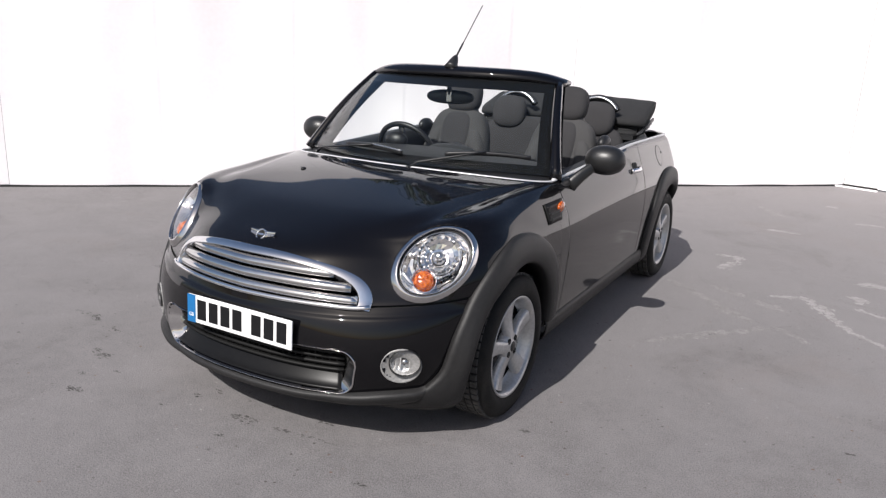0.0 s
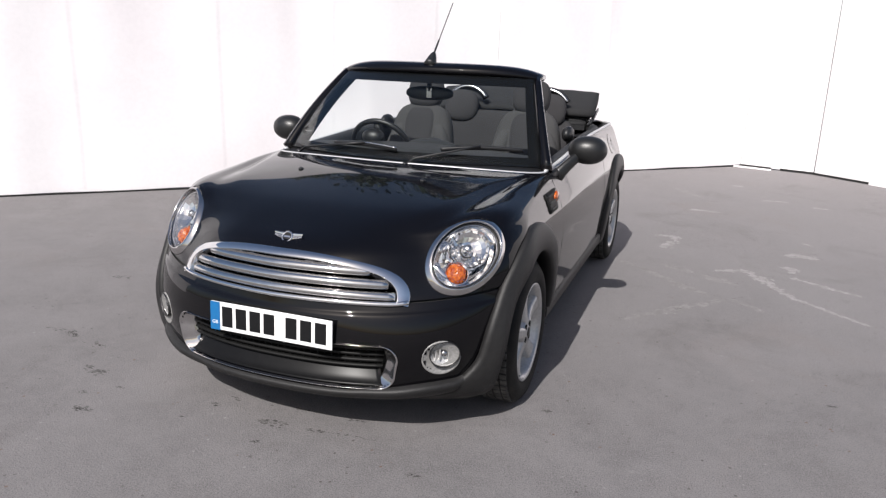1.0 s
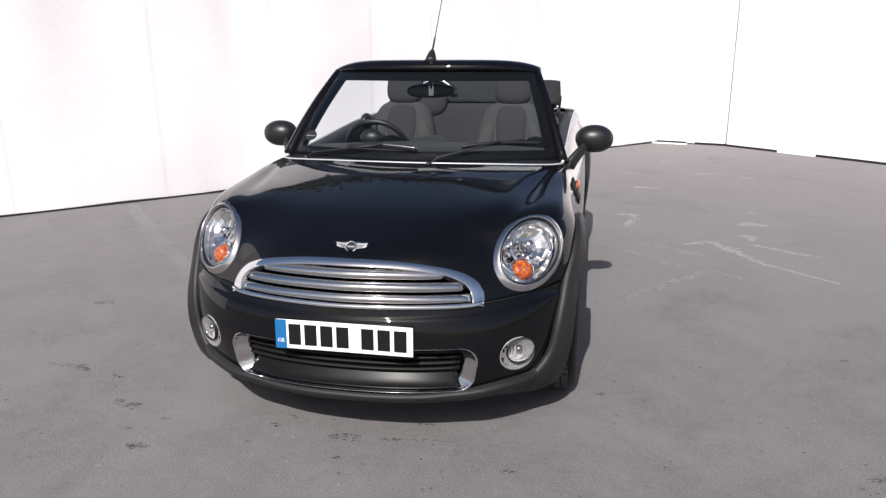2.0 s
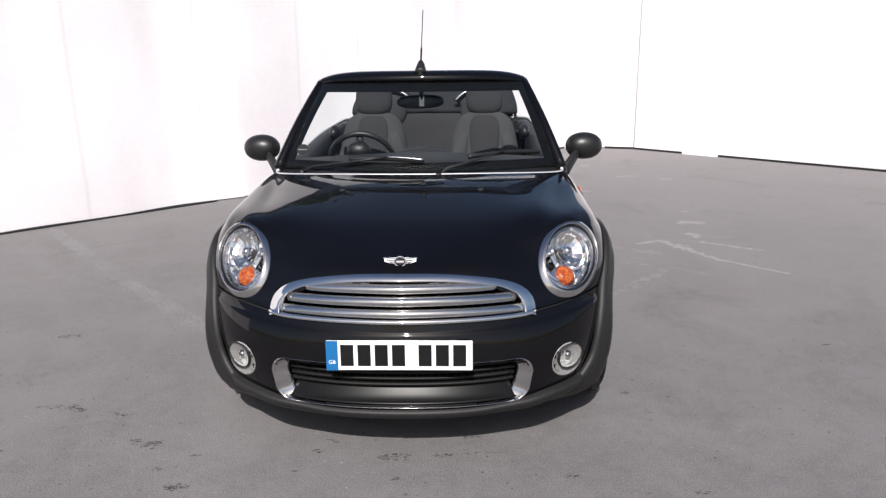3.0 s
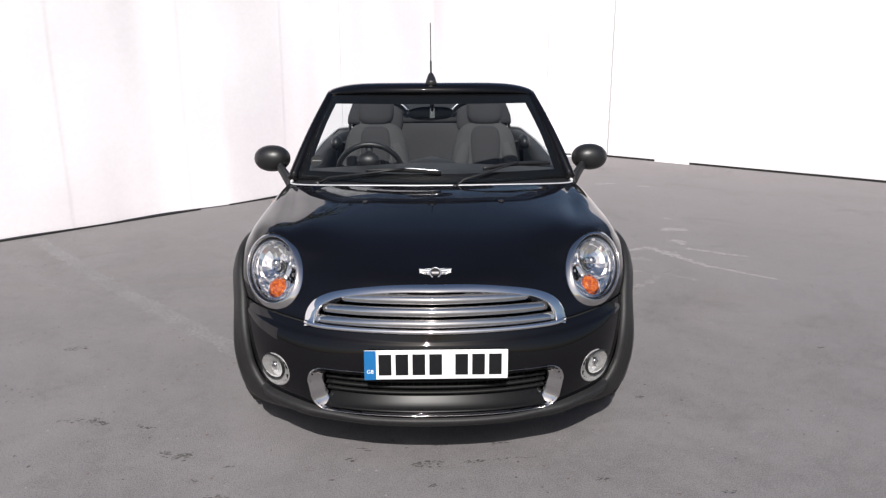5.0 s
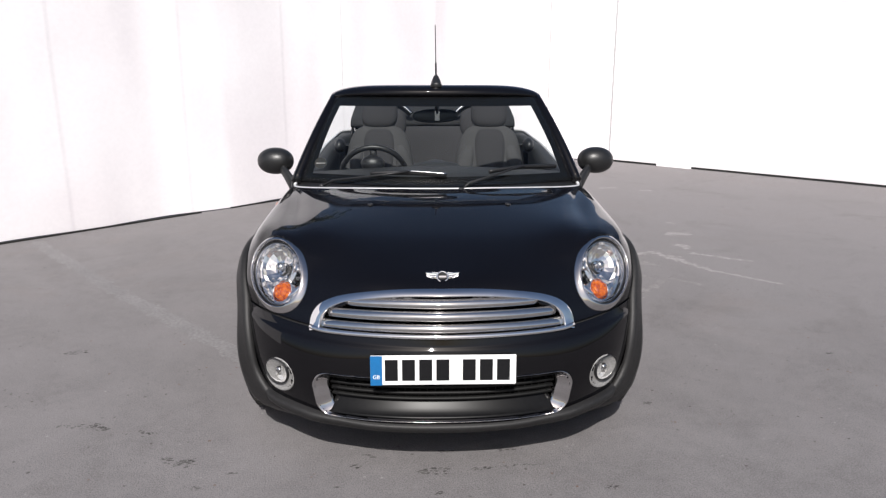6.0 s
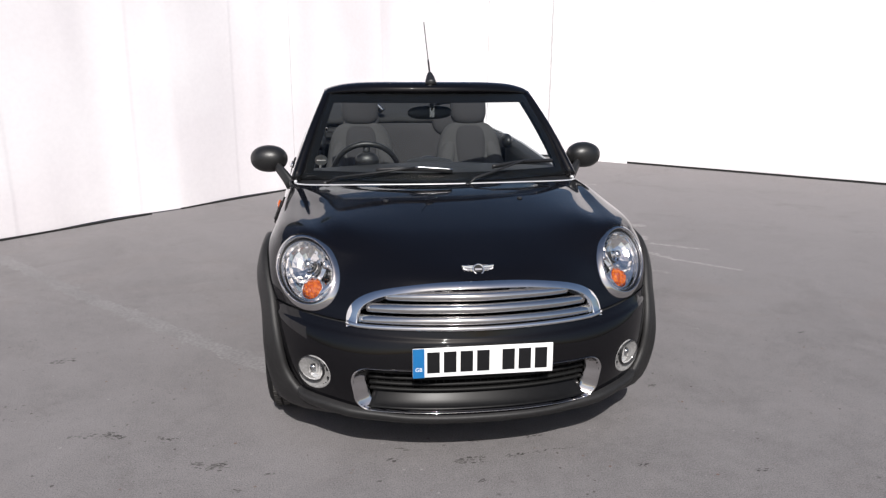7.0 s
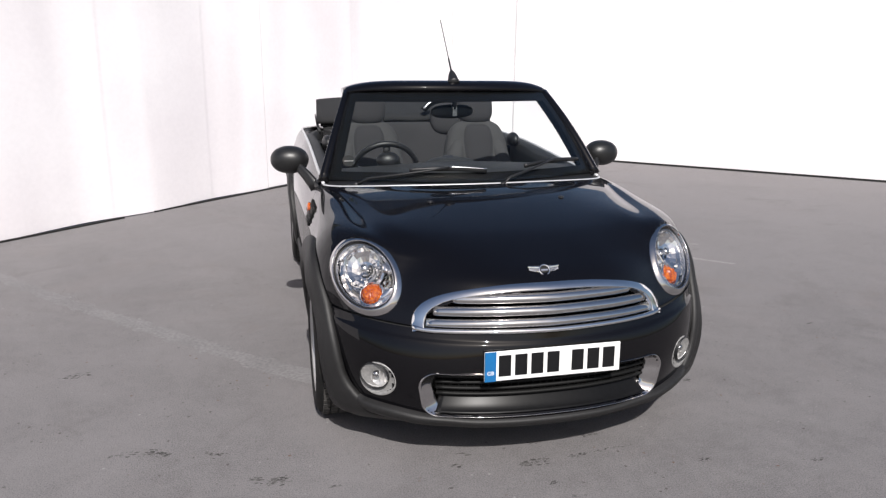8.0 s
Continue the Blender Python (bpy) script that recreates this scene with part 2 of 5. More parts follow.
def sweep(path, section, closed=False, up=(0, 0, 1), caps=True):
    """Sweeps a 2D section (side, up) along a path; section may be a function of 0..1."""
    pts = [Vector(p) for p in path]
    n = len(pts)
    rows = []
    for i, p in enumerate(pts):
        a = pts[(i - 1) % n] if closed or i else pts[0]
        b = pts[(i + 1) % n] if closed or i < n - 1 else pts[-1]
        t = (b - a).normalized()
        side = t.cross(Vector(up)).normalized()
        u = side.cross(t)
        sec = section(i / (n - 1)) if callable(section) else section
        rows.append([p + side * x + u * y for x, y in sec])
    verts, faces = grid(rows, close_u=closed, close_v=True)
    if caps and not closed:
        k = len(rows[0])
        faces += [tuple(range(k))[::-1], tuple(range((n - 1) * k, n * k))]
    return verts, faces


def ring_section(rx, ry, k=10):
    return [(rx * math.cos(2 * math.pi * i / k), ry * math.sin(2 * math.pi * i / k)) for i in range(k)]


def tube(path, r, k=10, closed=False, up=(0, 0, 1)):
    return sweep(path, ring_section(r, r, k), closed, up)


def lathe(profile, m, k=48, close=False):
    """Turns (radius, height) about the local z of m."""
    rows = [[m @ Vector((r * math.cos(2 * math.pi * j / k), r * math.sin(2 * math.pi * j / k), h)) for j in range(k)] for r, h in profile]
    return grid(rows, close_u=close, close_v=True)


def ellipsoid(c, r, m=None, nu=20, nv=28, power=1.0):
    """A rounded lump; power under 1 makes it squarer."""
    def sp(x):
        return math.copysign(abs(x) ** power, x)
    rows = []
    for i in range(nu + 1):
        a = -math.pi / 2 + math.pi * i / nu
        rows.append([Vector((r[0] * sp(math.cos(a)) * sp(math.cos(2 * math.pi * j / nv)), r[1] * sp(math.cos(a)) * sp(math.sin(2 * math.pi * j / nv)), r[2] * sp(math.sin(a)))) for j in range(nv)])
    v, f = grid(rows, close_v=True)
    m = Matrix.Translation(c) @ (m or Matrix.Identity(4))
    return [m @ p for p in v], f


def smooth01(a, b, x):
    t = min(1, max(0, (x - a) / (b - a)))
    return t * t * (3 - 2 * t)


def spline(keys, x):
    """Smooth curve through (x, value) keys."""
    xs = [k[0] for k in keys]
    if x <= xs[0]:
        return keys[0][1]
    if x >= xs[-1]:
        return keys[-1][1]
    i = max(j for j in range(len(xs)) if xs[j] <= x)
    i = min(i, len(xs) - 2)

    def slope(j):
        if j == 0:
            return (keys[1][1] - keys[0][1]) / (xs[1] - xs[0])
        if j == len(xs) - 1:
            return (keys[-1][1] - keys[-2][1]) / (xs[-1] - xs[-2])
        return (keys[j + 1][1] - keys[j - 1][1]) / (xs[j + 1] - xs[j - 1])
    h = xs[i + 1] - xs[i]
    t = (x - xs[i]) / h
    return ((2 * t ** 3 - 3 * t ** 2 + 1) * keys[i][1] + (t ** 3 - 2 * t ** 2 + t) * h * slope(i)
            + (-2 * t ** 3 + 3 * t ** 2) * keys[i + 1][1] + (t ** 3 - t ** 2) * h * slope(i + 1))


# ---- the place: ground and hung white sheets ----
ground_v, ground_f = grid([[(x, y, 0) for x in (-400, -40, -8, 0, 8, 40, 400)] for y in (-400, -40, -8, 0, 8, 40, 400)])
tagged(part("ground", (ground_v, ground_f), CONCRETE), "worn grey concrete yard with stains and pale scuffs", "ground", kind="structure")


def sheet_wall(name, a, b, seams, label, seed, height=3.0, strip=0.016, gaps=(), laps=()):
    """White sheeting hung from a to b: split at the seams, lapped softly at the laps, folded, with a dark strip along its foot."""
    wall = new(name)
    tagged(wall, label, "wall", kind="structure")
    a, b = Vector((*a, 0)), Vector((*b, 0))
    d = (b - a).normalized()
    nrm = Vector((d.y, -d.x, 0))
    if nrm.y > 0:
        nrm = -nrm
    length = (b - a).length
    rng = random.Random(seed)
    cuts = [0.0] + list(seams) + [length]
    folds = [(rng.uniform(0, length), w_, w_ * rng.uniform(-0.11, 0.11), rng.uniform(-0.10, 0.10)) for w_ in [rng.uniform(0.06, 0.34) for _ in range(int(length * 4))]]
    for k in range(len(cuts) - 1):
        s0, s1 = cuts[k] + (0.0015 if k else 0), cuts[k + 1] - (0.0015 if k < len(cuts) - 2 else 0)
        places = {s0, s0 + 0.002, s1 - 0.002, s1} | {s0 + (s1 - s0) * q / max(8, int((s1 - s0) / 0.04)) for q in range(max(8, int((s1 - s0) / 0.04)))}
        for c in laps:
            places |= {q for q in [c - 0.03 + 0.005 * i for i in range(17)] if s0 < q < s1}
        rows = []
        hem = 0.012 + rng.uniform(-0.003, 0.003)
        for j in [0, 0.02] + list(range(1, 25)) + [24.98, 25]:
            z = hem + (height - hem) * j / 25
            row = []
            for s in sorted(places):
                off = 0.006 * noise.noise(Vector((s * 0.9, z * 0.7, seed))) + 0.004 * noise.noise(Vector((s * 2.3, z * 2.0, seed + 7)))
                for c, w, h, lean in folds:
                    off += h * math.exp(-((s - c - lean * z) / w) ** 2)
                for c in laps:
                    x = s - c - 0.006 * math.sin(2 * z + c)
                    off += 0.0032 * (math.exp(x / 0.20) if x < 0 else 1.0) * (1 - smooth01(-0.012, 0.036, x))
                row.append(a + d * s + nrm * off + Vector((0, 0, z + (0.003 * math.sin(s * 5 + k) if j < 1 else 0))))
            rows.append(row)
        solid(part("sheet", grid(rows), SHEET, wall), 0.0012)
    # black strip proud of the hem, drawing the dark line along its foot
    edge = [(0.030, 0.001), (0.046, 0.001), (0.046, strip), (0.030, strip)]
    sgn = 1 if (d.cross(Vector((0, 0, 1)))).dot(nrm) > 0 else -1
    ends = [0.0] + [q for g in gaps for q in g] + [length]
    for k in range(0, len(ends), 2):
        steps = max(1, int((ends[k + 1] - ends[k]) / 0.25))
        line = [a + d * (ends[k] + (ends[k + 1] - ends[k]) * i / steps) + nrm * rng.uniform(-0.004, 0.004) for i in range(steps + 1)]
        part("foot_strip", sweep(line, [(x * sgn, y) for x, y in edge]), GAP, wall, smooth=False)
    return wall


CORNER = (1.80, 7.02)
BEND = (2.70, 6.74)
LEFT_END = (-9.0, -3.45)
RIGHT_END = (9.2, 1.15)
sheet_wall("wall_left", LEFT_END, CORNER, [5.4, 11.15], "white sheeting hung in overlapping panels behind the car", 3, 3.0, 0.015, ((9.30, 9.62),), (1.2, 2.6, 4.0, 6.78, 8.08, 9.22, 10.37, 12.65))
corner_wall = sheet_wall("wall_corner", CORNER, BEND, [], "short white sheet panel in the corner of the yard", 5, 3.0, 0.030, ((0.41, 0.53),))
sheet_wall("wall_right", BEND, RIGHT_END, [], "white sheeting hung along the far side of the yard", 8, 3.0, 0.027, (), (3.45, 4.22, 5.7, 7.1))
# dark joints where the corner sheet meets its neighbours, and the cut across it
for at_, wide in ((CORNER, 0.004), (BEND, 0.004)):
    part("seam_strip", box(at_[0], at_[1] - 0.052, 1.46, wide, 0.003, 2.88), SEAM, corner_wall, "dark joint between two sheets", smooth=False)
cut_a, cut_b = Vector((*CORNER, 1.29)).lerp(Vector((*BEND, 1.29)), 0.22), Vector((*CORNER, 1.285)).lerp(Vector((*BEND, 1.285)), 0.97)
part("seam_strip", sweep([cut_a + Vector((-0.016, -0.052, 0)), cut_b + Vector((-0.016, -0.052, 0))], [(-0.001, -0.0015), (0.001, -0.0015), (0.001, 0.0015), (-0.001, 0.0015)]), SEAM, corner_wall, "thin cut across the sheet", smooth=False)


# ---- the car: one smooth skin, rows 0 (sill) to 12 (belt and cowl), columns s 0 (nose) to 3 (tail) ----
FRONT_Y = [(0, -1.775), (1, -1.832), (2, -1.848), (3, -1.850), (4, -1.843), (5, -1.828), (6, -1.808), (7, -1.768), (8, -1.660), (9, -1.460), (10, -1.220), (11, -1.010), (12, -0.870)]
FRONT_Z = [(0, 0.165), (1, 0.195), (2, 0.260), (3, 0.370), (4, 0.465), (5, 0.540), (6, 0.635), (7, 0.705), (8, 0.757), (9, 0.812), (10, 0.860), (11, 0.893), (12, 0.913)]
SIDE_X = [(0, 0.746), (1, 0.777), (2, 0.792), (3, 0.805), (4, 0.814), (5, 0.819), (6, 0.816), (7, 0.805), (8, 0.786), (9, 0.767), (10, 0.752), (11, 0.735), (12, 0.713)]
SIDE_Z = [(0, 0.175), (1, 0.215), (2, 0.290), (3, 0.400), (4, 0.500), (5, 0.585), (6, 0.660), (7, 0.725), (8, 0.775), (9, 0.815), (10, 0.846), (11, 0.871), (12, 0.888)]
TAIL_Y = [(0, 1.74), (2, 1.83), (4, 1.85), (6, 1.84), (8, 1.82), (10, 1.79), (12, 1.75)]
BLUNT = [(0, 2.22), (1, 2.27), (2, 2.31), (3, 2.30), (4, 2.13), (5, 1.86), (6, 1.72), (7, 1.72), (8, 2.05), (9, 3.40), (10, 2.83), (11, 2.37), (12, 2.05)]
CORNER_Y = [(0, -1.20), (1, -1.227), (2, -1.248), (3, -1.272), (4, -1.288), (5, -1.300), (6, -1.292), (7, -1.255), (8, -1.180), (9, -1.016), (10, -0.829), (11, -0.675), (12, -0.60)]
TAIL_FROM = 1.42
DOOR_S = 1.3


def s_of_y(y):
    return DOOR_S + (2 - DOOR_S) * (y + 0.70) / (TAIL_FROM + 0.70)


SWELL = 1.0      # 0 while the wheel arches are drawn, which keep to the plain body
FILL = None      # smooth swelling that brings the wing up to the headlight's rim


def skin(t, s):
    """A place on the left half of the body, swollen smoothly up to the headlight's rim."""
    p = plain_skin(t, s)
    if SWELL and s < 1 and 4.3 < t < 5.8:      # ledge along the bumper's upper edge
        p.y += 0.007 * smooth01(4.42, 4.58, t) * (1 - smooth01(5.0, 5.8, t)) * (1 - smooth01(0.75, 0.95, s))
    if SWELL and s < 1.1 and t > 8.0:      # raised middle of the bonnet and the wing's own crest, with a trough between them
        edge = 0.40 + 0.10 * (t - 8.85) + 0.035 * max(0.0, t - 10.2) ** 2
        rise = 0.012 * (1 - smooth01(edge - 0.08, edge + 0.03, s)) + 0.011 * smooth01(edge, edge + 0.11, s) * (1 - smooth01(edge + 0.15, edge + 0.42, s))
        p.z += rise * smooth01(8.0, 9.1, t) * (1 - smooth01(10.4, 12, t))
    if FILL is not None and SWELL and s < DOOR_S and t > 4.6:
        centres, weights, tail = FILL
        r = np.sqrt(((centres - (p.x, p.y, p.z)) ** 2).sum(1) + 0.0025)
        d = float(r @ weights + tail[0] + tail[1] * p.x + tail[2] * p.y + tail[3] * p.z)
        p = p + LAMP_N * (d * smooth01(4.6, 5.2, t))
    return p


def plain_skin(t, s):
    """A place on the left half of the body without the headlight's swelling."""
    xd, zd = spline(SIDE_X, t), spline(SIDE_Z, t)
    ye, yd = spline(CORNER_Y, t), -0.70 + 0.10 * smooth01(10, 12, t)
    ye = min(ye, yd)
    rise = 0.060 * smooth01(4, 12, t)
    if s <= 1:
        n = spline(BLUNT, t)
        a = s * math.pi / 2
        r = (math.cos(a) ** n + math.sin(a) ** n) ** (-1 / n) if 0 < s < 1 else 1.0
        X, Y = r * math.sin(a), r * math.cos(a)
        yc, zc = spline(FRONT_Y, t), spline(FRONT_Z, t)
        w = X * X * X
        return Vector((xd * X, ye + (yc - ye) * Y, zc + (zd - zc) * w))
    if s <= 2:
        y = ye + (yd - ye) * (s - 1) / (DOOR_S - 1) if s < DOOR_S else yd + (TAIL_FROM - yd) * (s - DOOR_S) / (2 - DOOR_S)
        return Vector((xd, y, zd + rise * smooth01(-0.7, 0.8, y)))
    a = (s - 2) * math.pi / 2
    n = 2.5
    r = (math.cos(a) ** n + math.sin(a) ** n) ** (-1 / n) if 2 < s < 3 else 1.0
    yr = spline(TAIL_Y, t)
    return Vector((xd * r * math.cos(a), TAIL_FROM + (yr - TAIL_FROM) * r * math.sin(a), zd + rise))


def skin_normal(t, s):
    e = 0.004
    du = skin(min(12, t + e), s) - skin(max(0, t - e), s)
    dv = skin(t, min(3, s + e)) - skin(t, max(0, s - e))
    n = dv.cross(du).normalized()
    return n if n.dot(skin(t, s) - Vector((0, 0.0, 0.45))) > 0 else -n


def find(a, va, b, vb, t=5.0, s=0.5, lo=0.0, hi=1.0):
    """The (t, s) of the skin where coordinates a and b take the values given."""
    for _ in range(40):
        p = skin(t, s)
        e1, e2 = p[a] - va, p[b] - vb
        if abs(e1) + abs(e2) < 1e-5:
            break
        h = 1e-3
        pt, ps = (skin(t + h, s) - p) / h, (skin(t, s + h) - p) / h
        det = pt[a] * ps[b] - ps[a] * pt[b]
        if abs(det) < 1e-9:
            break
        dt, ds = (-e1 * ps[b] + e2 * ps[a]) / det, (-pt[a] * e2 + pt[b] * e1) / det
        t = min(12, max(0, t + max(-1.5, min(1.5, dt))))
        s = min(hi, max(lo, s + max(-0.25, min(0.25, ds))))
    return t, s


def front_at(x, z, out=0.0):
    """The place on the nose at (x, z), pushed outwards by out."""
    t, s = find(0, abs(x), 2, z, 4.5, 0.4)
    p = skin(t, s) + skin_normal(t, s) * out
    return Vector((math.copysign(p.x, x), p.y, p.z))


def side_at(y, z, out=0.0):
    if y < -0.70:
        t, s = find(1, y, 2, z, 4.5, 0.9, 0.0, DOOR_S)
    elif y < TAIL_FROM:
        t, s = find(1, y, 2, z, 4.5, 1.6, DOOR_S, 2.0)
    else:
        t, s = find(1, y, 2, z, 4.5, 2.3, 2.0, 3.0)
    return skin(t, s) + skin_normal(t, s) * out


HUB_F, HUB_R, HUB_Z = -1.148, 1.310, 0.291
ARCH_IN, ARCH_OUT = 0.352, 0.464
LAMP_AT = Vector((0.634, -1.508, 0.693))
LAMP_N = Vector((0.456, -0.709, 0.538)).normalized()
lamp_u0 = Vector((0, 0, 1)).cross(LAMP_N).normalized()
lamp_v0 = LAMP_N.cross(lamp_u0)
LAMP_U = lamp_u0 * math.cos(0.715) + lamp_v0 * math.sin(0.715)
LAMP_V = lamp_v0 * math.cos(0.715) - lamp_u0 * math.sin(0.715)
LAMP_A, LAMP_B = 0.173, 0.122
FOG_AT = Vector((0.614, -1.690, 0.349))


def lamp_fill():
    """Weights of the smoothest swelling that meets the headlight's rim and dies out over the wing."""
    held = []
    for k in range(36):
        a = 2 * math.pi * k / 36
        u, v = 1.03 * LAMP_A * math.cos(a), 1.03 * LAMP_B * math.sin(a)
        t, s = 6.5, 0.5
        for _ in range(60):
            p = plain_skin(t, s) - LAMP_AT
            e1, e2 = p.dot(LAMP_U) - u, p.dot(LAMP_V) - v
            h = 1e-3
            pt, ps = (plain_skin(t + h, s) - LAMP_AT - p) / h, (plain_skin(t, s + h) - LAMP_AT - p) / h
            a1, b1, a2, b2 = pt.dot(LAMP_U), ps.dot(LAMP_U), pt.dot(LAMP_V), ps.dot(LAMP_V)
            det = a1 * b2 - b1 * a2
            t = min(11, max(4.2, t + max(-0.4, min(0.4, (-e1 * b2 + e2 * b1) / det))))
            s = min(1.2, max(0.05, s + max(-0.08, min(0.08, (-a1 * e2 + a2 * e1) / det))))
        held.append((plain_skin(t, s), -(plain_skin(t, s) - LAMP_AT).dot(LAMP_N)))
    for t in (5.0, 6.0, 7.0, 8.0, 9.0, 10.0, 11.0, 12.0):
        held += [(plain_skin(t, s), 0.0) for s in (0.02, 0.12, 0.22, 1.05, 1.18, 1.3)]
    for s in (0.3, 0.4, 0.5, 0.6, 0.7, 0.8, 0.9, 1.0):
        held += [(plain_skin(t, s), 0.0) for t in (4.4, 10.4, 11.2, 12.0)]
    held += [(plain_skin(t, 0.95), 0.0) for t in (4.8, 5.3, 5.8, 6.3)]
    c = np.array([tuple(p) for p, _ in held])
    n = len(c)
    r = np.sqrt(((c[:, None] - c[None]) ** 2).sum(2) + 0.0025)
    low = np.c_[np.ones(n), c]
    full = np.block([[r - 1e-5 * np.eye(n), low], [low.T, np.zeros((4, 4))]])
    w = np.linalg.solve(full, np.r_[[d for _, d in held], np.zeros(4)])
    return c, w[:n], w[n:]


def lamp_plane(u, v, lift):
    return LAMP_AT + LAMP_U * u + LAMP_V * v + LAMP_N * lift


FILL = lamp_fill()


def in_arch(p, r):
    for hub in (HUB_F, HUB_R):
        if abs(p.x) > 0.45 and (math.hypot(p.y - hub, p.z - HUB_Z) < r or (abs(p.y - hub) < r and p.z < HUB_Z)):
            return True
    return False


def in_lamp(p, k=1.0):
    q = Vector((abs(p.x), p.y, p.z)) - LAMP_AT
    return abs(q.dot(LAMP_N)) < 0.10 and (q.dot(LAMP_U) / (LAMP_A * k)) ** 2 + (q.dot(LAMP_V) / (LAMP_B * k)) ** 2 < 1


def grille_top(x):
    """Upper edge of the main grille opening at x."""
    u = min(1, abs(x) / 0.470)
    return 0.540 + 0.143 * max(0.0, 1 - u ** 2.6) ** 0.62


def grille_foot(x):
    """Lower edge of the main grille opening at x."""
    return 0.5465 - 0.012 * (x / 0.47) ** 2


def in_grille(p):
    return p.y < -1.3 and abs(p.x) < 0.468 and grille_foot(p.x) < p.z < grille_top(p.x)


def low_half(z):
    """Half width of the lower intake at height z."""
    return 0.462 + 0.009 * (z - 0.235) / 0.155


def in_low(p):
    rad = 0.054
    dx, dz = max(0.0, abs(p.x) - low_half(p.z) + rad), max(0.0, 0.233 + rad - p.z, p.z - 0.393 + rad)
    return p.y < -1.3 and math.hypot(dx, dz) < rad


def in_fog(p):
    return p.y < -1.2 and ((abs(p.x) - FOG_AT.x) / 0.86) ** 2 + (p.z - FOG_AT.z) ** 2 < 0.060 ** 2


def skin_part(name, material, t0, t1, s0, s1, nt, ns, label="", inset=0.0, skip=lambda p: False, both=False, thick=0.006, parent=None):
    """Cuts a panel out of the skin; t0 and t1 may be functions of s. both: one panel across the middle."""
    f0 = t0 if callable(t0) else (lambda s: t0)
    f1 = t1 if callable(t1) else (lambda s: t1)
    made = []
    def rows(sign):
        out = []
        ds = 0.0016 / (s1 - s0)
        cols = [0, ds] + [j / ns for j in range(1, ns)] + [1 - ds, 1]
        for i in [0, 0.03] + list(range(1, nt)) + [nt - 0.03, nt]:
            row = []
            for j in cols:
                s = s0 + (s1 - s0) * j
                t = f0(s) + (f1(s) - f0(s)) * i / nt
                p = skin(t, s) - skin_normal(t, s) * inset
                row.append(Vector((p.x * sign, p.y, p.z)))
            out.append(row)
        return out
    def keep(p):
        return not skip(p)
    left = rows(1)
    right = [[Vector((-p.x, p.y, p.z)) for p in r] for r in left]
    if both:
        full = [list(reversed(r))[:-1] + l for l, r in zip(left, right)]
        made.append(solid(part(name, grid(full, keep=keep), material, parent, label), thick))
    else:
        made.append(solid(part(name, grid(left, keep=keep), material, parent, label), thick))
        made.append(solid(part(name, grid([list(reversed(r)) for r in right], keep=keep), material, parent, label), thick))
    return made


car = new("convertible_car")
tagged(car, "small black convertible car, roof folded, parked on grey concrete", "car")


def valance_top(s):
    return 1.35 + 0.35 * smooth01(0.2, 0.5, s) + 3.2 * smooth01(0.58, 0.88, s) - 3.35 * smooth01(1.0, 1.06, s)


valance = []
for dt, out in ((-0.04, -0.004), (0.0, 0.004), (0.02, 0.010), (0.05, 0.014), (0.12, 0.017), (0.30, 0.017), (0.55, 0.013), (0.85, 0.008), (1.10, 0.005), (9.0, 0.002)):
    row = []
    for k in range(-70, 71):
        s = abs(k) / 70 * 0.705
        t = max(0.0, valance_top(s) - dt)
        p = skin(t, s) + skin_normal(max(t, 0.3), s) * (out * (1 + 0.8 * smooth01(0.28, 0.42, s) - 1.2 * smooth01(0.56, 0.68, s)))
        row.append(Vector((p.x * (1 if k >= 0 else -1), p.y, p.z)))
    valance.append(row)
solid(part("front_valance", grid(valance[::-1]), TRIM, car, "matte black plastic lower lip"), 0.005)
skin_part("front_bumper", PAINT, valance_top, lambda s: 4.94 + 0.085 * smooth01(0.95, 1.0, s), 0, DOOR_S - 0.002, 44, 140, "gloss black bumper", skip=lambda p: in_arch(p, ARCH_IN + 0.03) or in_low(p) or in_fog(p) or in_grille(p), both=True, parent=car)
skin_part("bonnet", PAINT, 5.045, 12, 0, DOOR_S - 0.002, 110, 150, "gloss black curved bonnet", skip=lambda p: in_arch(p, ARCH_IN + 0.03) or in_lamp(p, 0.97) or in_grille(p), both=True, parent=car)
skin_part("shut_line", CAVITY, 4.86, 5.14, 0, 0.95, 2, 80, "", inset=0.013, skip=lambda p: in_arch(p, ARCH_IN + 0.03) or in_grille(p), both=True, parent=car)


SILL_END = 2.0
for sg in (1, -1):
    rows = []
    for t, out in ((0.1, 0.0), (0.25, 0.012), (0.7, 0.018), (1.2, 0.018), (1.65, 0.014), (1.78, 0.010), (1.84, 0.004), (1.87, -0.006)):
        row = [skin(t, s) + skin_normal(t, s) * out for s in [s_of_y(-0.80) + (SILL_END - s_of_y(-0.80)) * k / 60 for k in range(61)]]
        rows.append([Vector((sg * p.x, p.y, p.z)) for p in row])
    solid(part("sill", grid(rows if sg > 0 else [r[::-1] for r in rows], keep=lambda p: not in_arch(p, ARCH_IN + 0.03)), TRIM, car, "matte black plastic sill"), 0.004)


